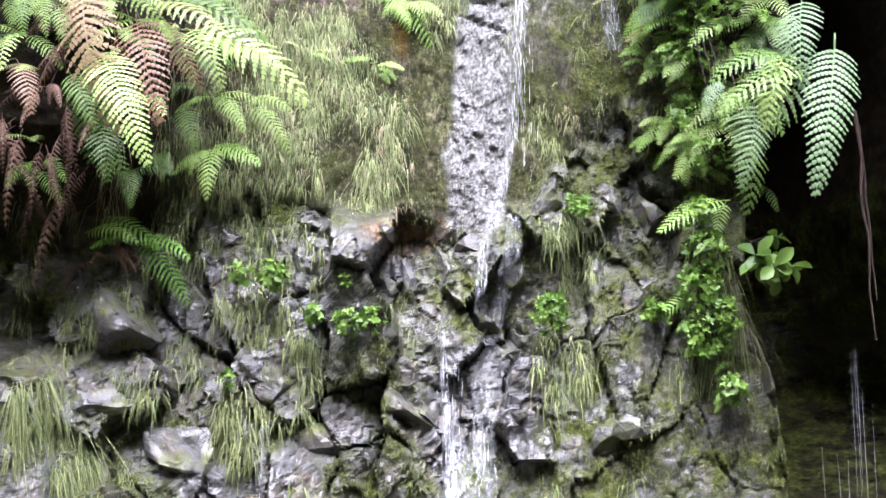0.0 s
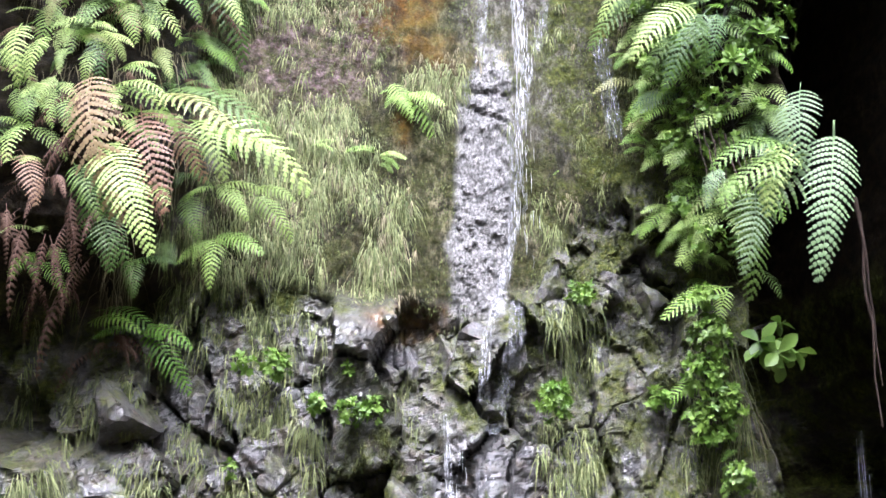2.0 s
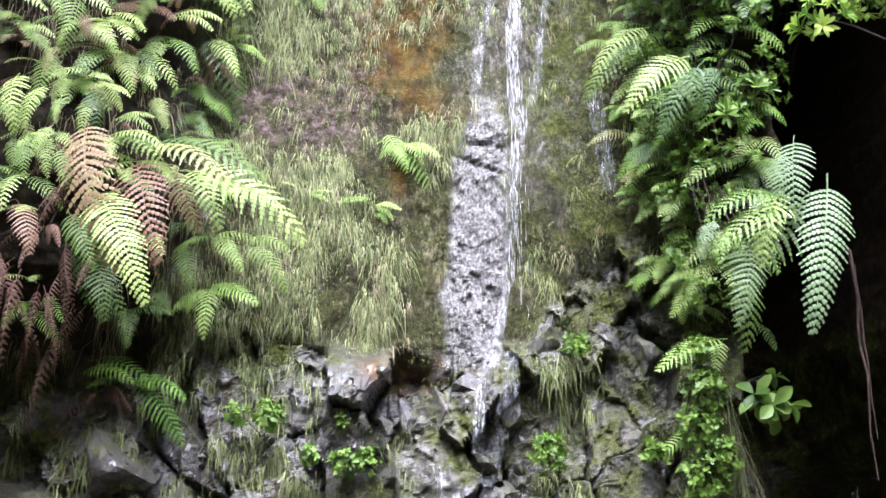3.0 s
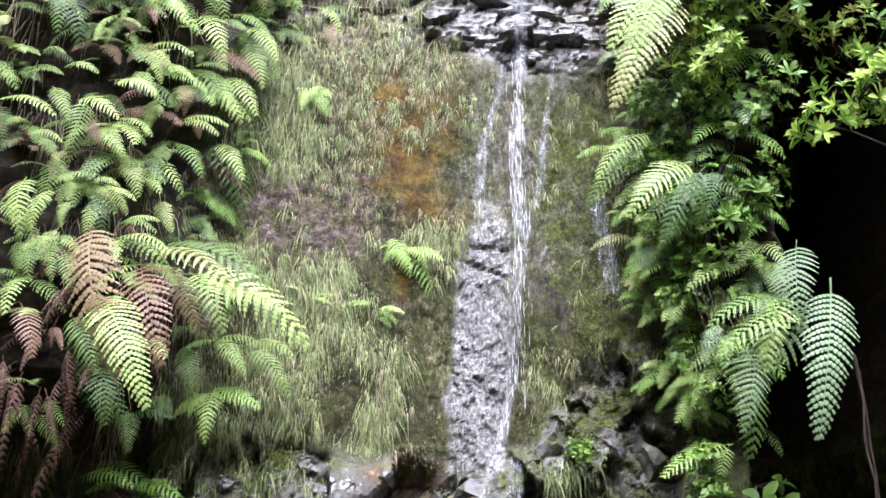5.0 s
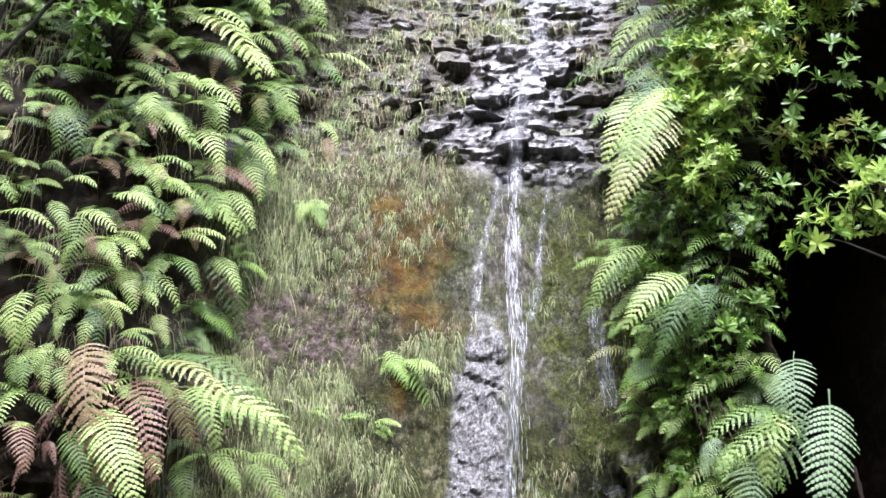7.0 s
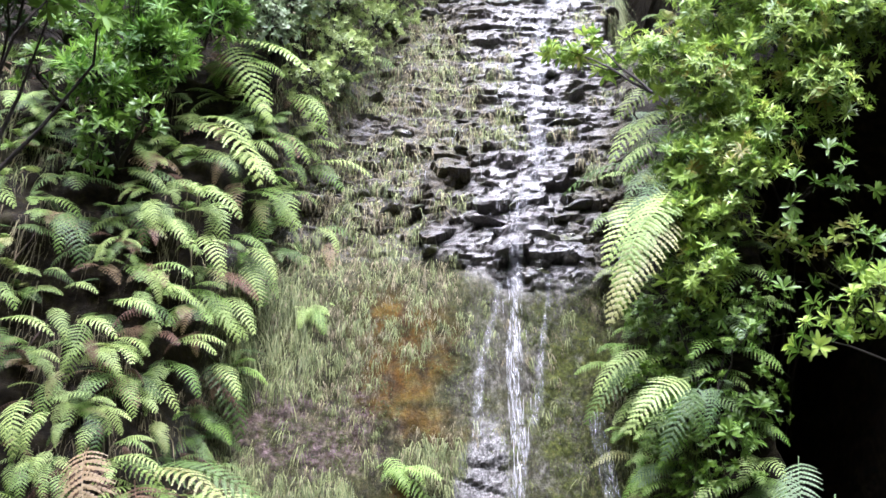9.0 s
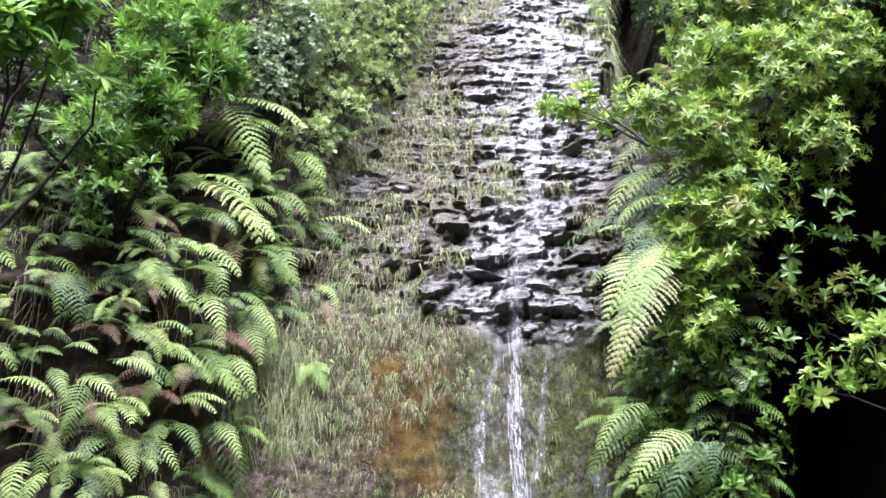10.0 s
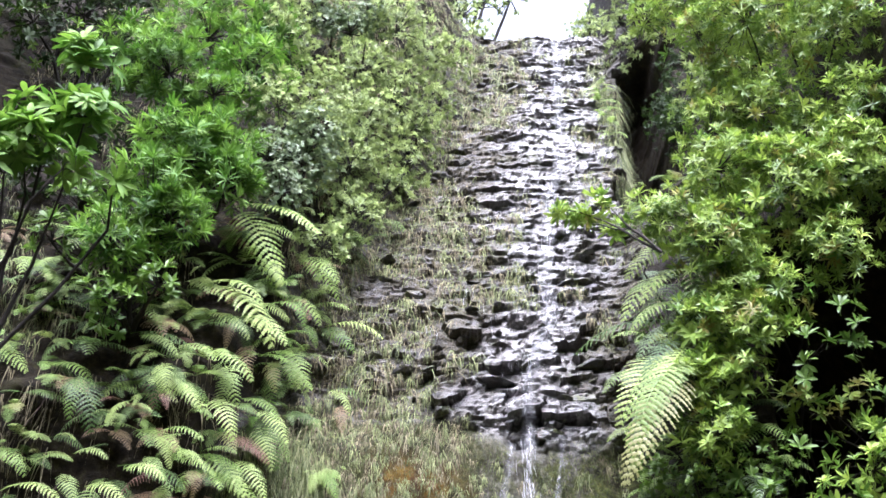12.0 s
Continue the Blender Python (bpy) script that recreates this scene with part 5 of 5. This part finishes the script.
shrub("heath_shrub", "loose heath shrub at the cliff top", (-2.0, 12.0, 13.4), [(-1.61, 11.12, 13.87, 0.48), (-2.3, 11.0, 14.2, 0.6), (-3.0, 10.6, 13.6, 0.6), (-0.9, 11.9, 14.9, 0.5), (-1.8, 11.5, 15.0, 0.6)], 0, 1000, TINY, HEATH, HEATH, 15)
# its inner leaves take the dark leaf copy with shade in the colour
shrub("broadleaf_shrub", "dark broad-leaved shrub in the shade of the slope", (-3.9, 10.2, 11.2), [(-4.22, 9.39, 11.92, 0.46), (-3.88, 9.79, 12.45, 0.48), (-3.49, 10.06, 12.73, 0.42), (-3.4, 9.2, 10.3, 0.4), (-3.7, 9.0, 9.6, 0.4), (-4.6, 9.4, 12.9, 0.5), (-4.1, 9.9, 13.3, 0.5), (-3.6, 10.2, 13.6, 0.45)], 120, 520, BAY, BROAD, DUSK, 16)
shrub("cliff_plant", "small leafy plants rooted in a wet ledge", (-0.55, 9.2, 2.9), [(-0.62, 9.0, 3.0, 0.09), (-0.48, 9.0, 3.02, 0.1), (-0.86, 9.05, 3.08, 0.07), (-0.65, 9.08, 3.3, 0.05)], 0, 60, ROUND, CRESS, CRESS, 17, stem=0.004)
shrub("cliff_plant", "fresh green plants between wet blocks", (-1.2, 9.25, 3.2), [(-1.16, 9.1, 3.32, 0.1), (-1.38, 9.1, 3.36, 0.07), (-1.42, 9.0, 2.62, 0.05)], 0, 40, ROUND, CRESS, CRESS, 18, stem=0.004)
shrub("cliff_plant", "mossy green cushion plant beside the stream", (0.75, 9.2, 3.0), [(0.72, 9.05, 3.09, 0.12), (0.94, 9.25, 3.89, 0.09)], 0, 70, TINY, CRESS, CRESS, 19, stem=0.004)
shrub("cliff_plant", "bright green leafy plants hanging from the rib", (1.8, 9.15, 3.1), [(1.91, 8.95, 2.58, 0.1), (1.73, 9.0, 3.25, 0.15), (1.75, 9.0, 2.93, 0.15), (1.43, 9.05, 3.09, 0.08), (1.78, 9.0, 3.5, 0.14), (1.72, 9.0, 3.75, 0.12), (1.85, 8.95, 3.05, 0.12)], 0, 330, ROUND, CRESS, CRESS, 20, stem=0.005)
shrub("cliff_plant", "fresh green leafy plants along the edge of the rib", (1.6, 9.5, 5.0), [(1.55, 9.1, 5.5, 0.16), (1.5, 9.1, 6.0, 0.15), (1.62, 9.1, 4.9, 0.15), (1.68, 9.1, 4.5, 0.14), (1.75, 9.0, 5.2, 0.16), (1.5, 9.2, 6.6, 0.15), (1.8, 9.0, 4.2, 0.13)], 0, 210, ROUND, CRESS, CRESS, 23, stem=0.005)
shrub("broadleaf_plant", "broad glossy leaves in front of the dark recess", (2.1, 9.1, 3.6), [(2.21, 8.9, 3.4, 0.14), (2.23, 8.9, 3.55, 0.1), (2.08, 8.9, 3.38, 0.08)], 9, 0, [rosette(5, 0.16, 0.085, leaf_rng, -30, 40, 0.4)], BROAD, BROAD, 21, stem=0.006)

# cover of the slopes above
shrub("heath_shrub", "low green scrub over the fern bank", (-1.3, 10.6, 9.4), [(-1.2, 9.8, 9.3, 0.28), (-0.95, 10.2, 10.0, 0.3), (-0.7, 10.6, 10.7, 0.3), (-1.3, 9.9, 10.9, 0.35), (-0.5, 11.1, 11.5, 0.3), (-1.7, 9.6, 10.9, 0.35), (-1.75, 10.1, 12.4, 0.4), (-0.15, 11.8, 13.0, 0.3), (0.05, 12.6, 14.6, 0.35)], 0, 800, TINY, HEATH, HEATH, 34, stem=0.015)
shrub("heath_shrub", "dense heath on the slope beside the brink", (0.1, 14.6, 15.6), [(-0.2, 13.6, 15.9, 0.5), (0.25, 14.0, 16.4, 0.4), (-0.9, 13.2, 16.3, 0.6), (0.1, 14.2, 17.2, 0.5), (-0.6, 13.6, 17.4, 0.7), (-1.6, 13.0, 16.8, 0.7), (-2.6, 12.4, 16.0, 0.8), (-3.6, 11.6, 15.2, 0.8)], 0, 1500, TINY, HEATH, HEATH, 31, size=1.2)
shrub("heath_shrub", "dense green scrub on the rib beside the brink", (2.9, 13.6, 15.6), [(2.35, 13.0, 15.7, 0.28), (2.6, 12.8, 16.4, 0.4), (2.45, 13.6, 17.2, 0.4), (3.1, 12.6, 16.8, 0.6), (2.9, 12.2, 15.0, 0.5), (3.4, 11.6, 13.8, 0.6), (3.0, 11.0, 12.4, 0.5), (2.1, 14.4, 16.9, 0.3), (2.2, 14.8, 17.5, 0.4), (2.2, 12.4, 14.6, 0.25)], 0, 1300, TINY, HEATH, HEATH, 32, size=1.2)
shrub("broadleaf_shrub", "small-leaved climber covering the overgrown rib", (2.1, 9.3, 5.6), [(1.75, 8.95, 5.6, 0.28), (2.0, 8.9, 5.0, 0.28), (2.2, 8.9, 5.7, 0.3), (1.85, 8.95, 6.3, 0.3), (2.25, 8.9, 6.4, 0.3), (1.75, 9.0, 4.9, 0.2), (2.1, 9.0, 4.6, 0.22)], 0, 420, ROUND, BROAD, CRESS, 33, stem=0.012)

# all its leaves are of the dark copy, coloured as if in shade
shrub("heath_shrub", "dull olive scrub beside the dark hollow, its leaves tinted as shaded", (2.62, 11.5, 11.6), [(2.42, 11.3, 12.4, 0.24), (2.35, 11.0, 11.8, 0.22), (2.62, 11.2, 12.1, 0.28), (2.7, 11.6, 13.0, 0.26), (2.82, 12.0, 13.8, 0.28)], 0, 420, TINY, HEATH, DUSK, 36, stem=0.008)

# ---------------------------------------------------------------- roots, stems and the tree behind the brink
root_rng = random.Random(55)
for label, lines in (
        ("brown root hanging under the ferns of the rib", [((1.7 + 0.05 * k, 8.75, 5.0 - 0.03 * k), (1.78 + 0.05 * k, 8.7, 4.4 - 0.04 * (k % 4))) for k in range(11)]),
        ("thick hanging root in the dark recess", [((3.02, 9.6, 4.7), (3.08, 9.6, 3.0)), ((3.06, 9.65, 4.6), (3.12, 9.65, 3.3))]),
        ("dry bare stalk hanging in the fern bank", [((x, float(surface(x, z)) - 0.1, z), (x - 0.12, float(surface(x, z)) - 0.3, z - 0.5)) for x, z in ((-2.3, 7.1), (-2.9, 6.4), (-2.6, 5.6), (-2.1, 6.2), (-3.0, 7.2), (-2.45, 4.9))])):
    for a, b in lines:
        thick = root_rng.uniform(0.013, 0.018) if "thick" in label else root_rng.uniform(0.004, 0.009)
        v, f = tube(bent(a, b, 0.0, root_rng, 9, 0.008), [thick * (1 - 0.07 * k) for k in range(10)], 6)
        tagged(piece("hanging_root", mesh_from("hanging_root", v, f, ROOT)), label, "root", "hanging roots")

shrub("tree", "small tree standing behind the brink against the sky", (0.0, 17.5, 17.2), [(0.64, 17.0, 20.7, 0.35), (1.10, 17.0, 20.75, 0.32), (0.2, 17.0, 20.3, 0.6), (-0.5, 17.2, 20.6, 0.8), (-0.3, 17, 21.5, 0.9), (0.9, 17, 21.6, 0.6)], 0, 500, TINY, HEATH, HEATH, 22, stem=0.06, size=1.5)
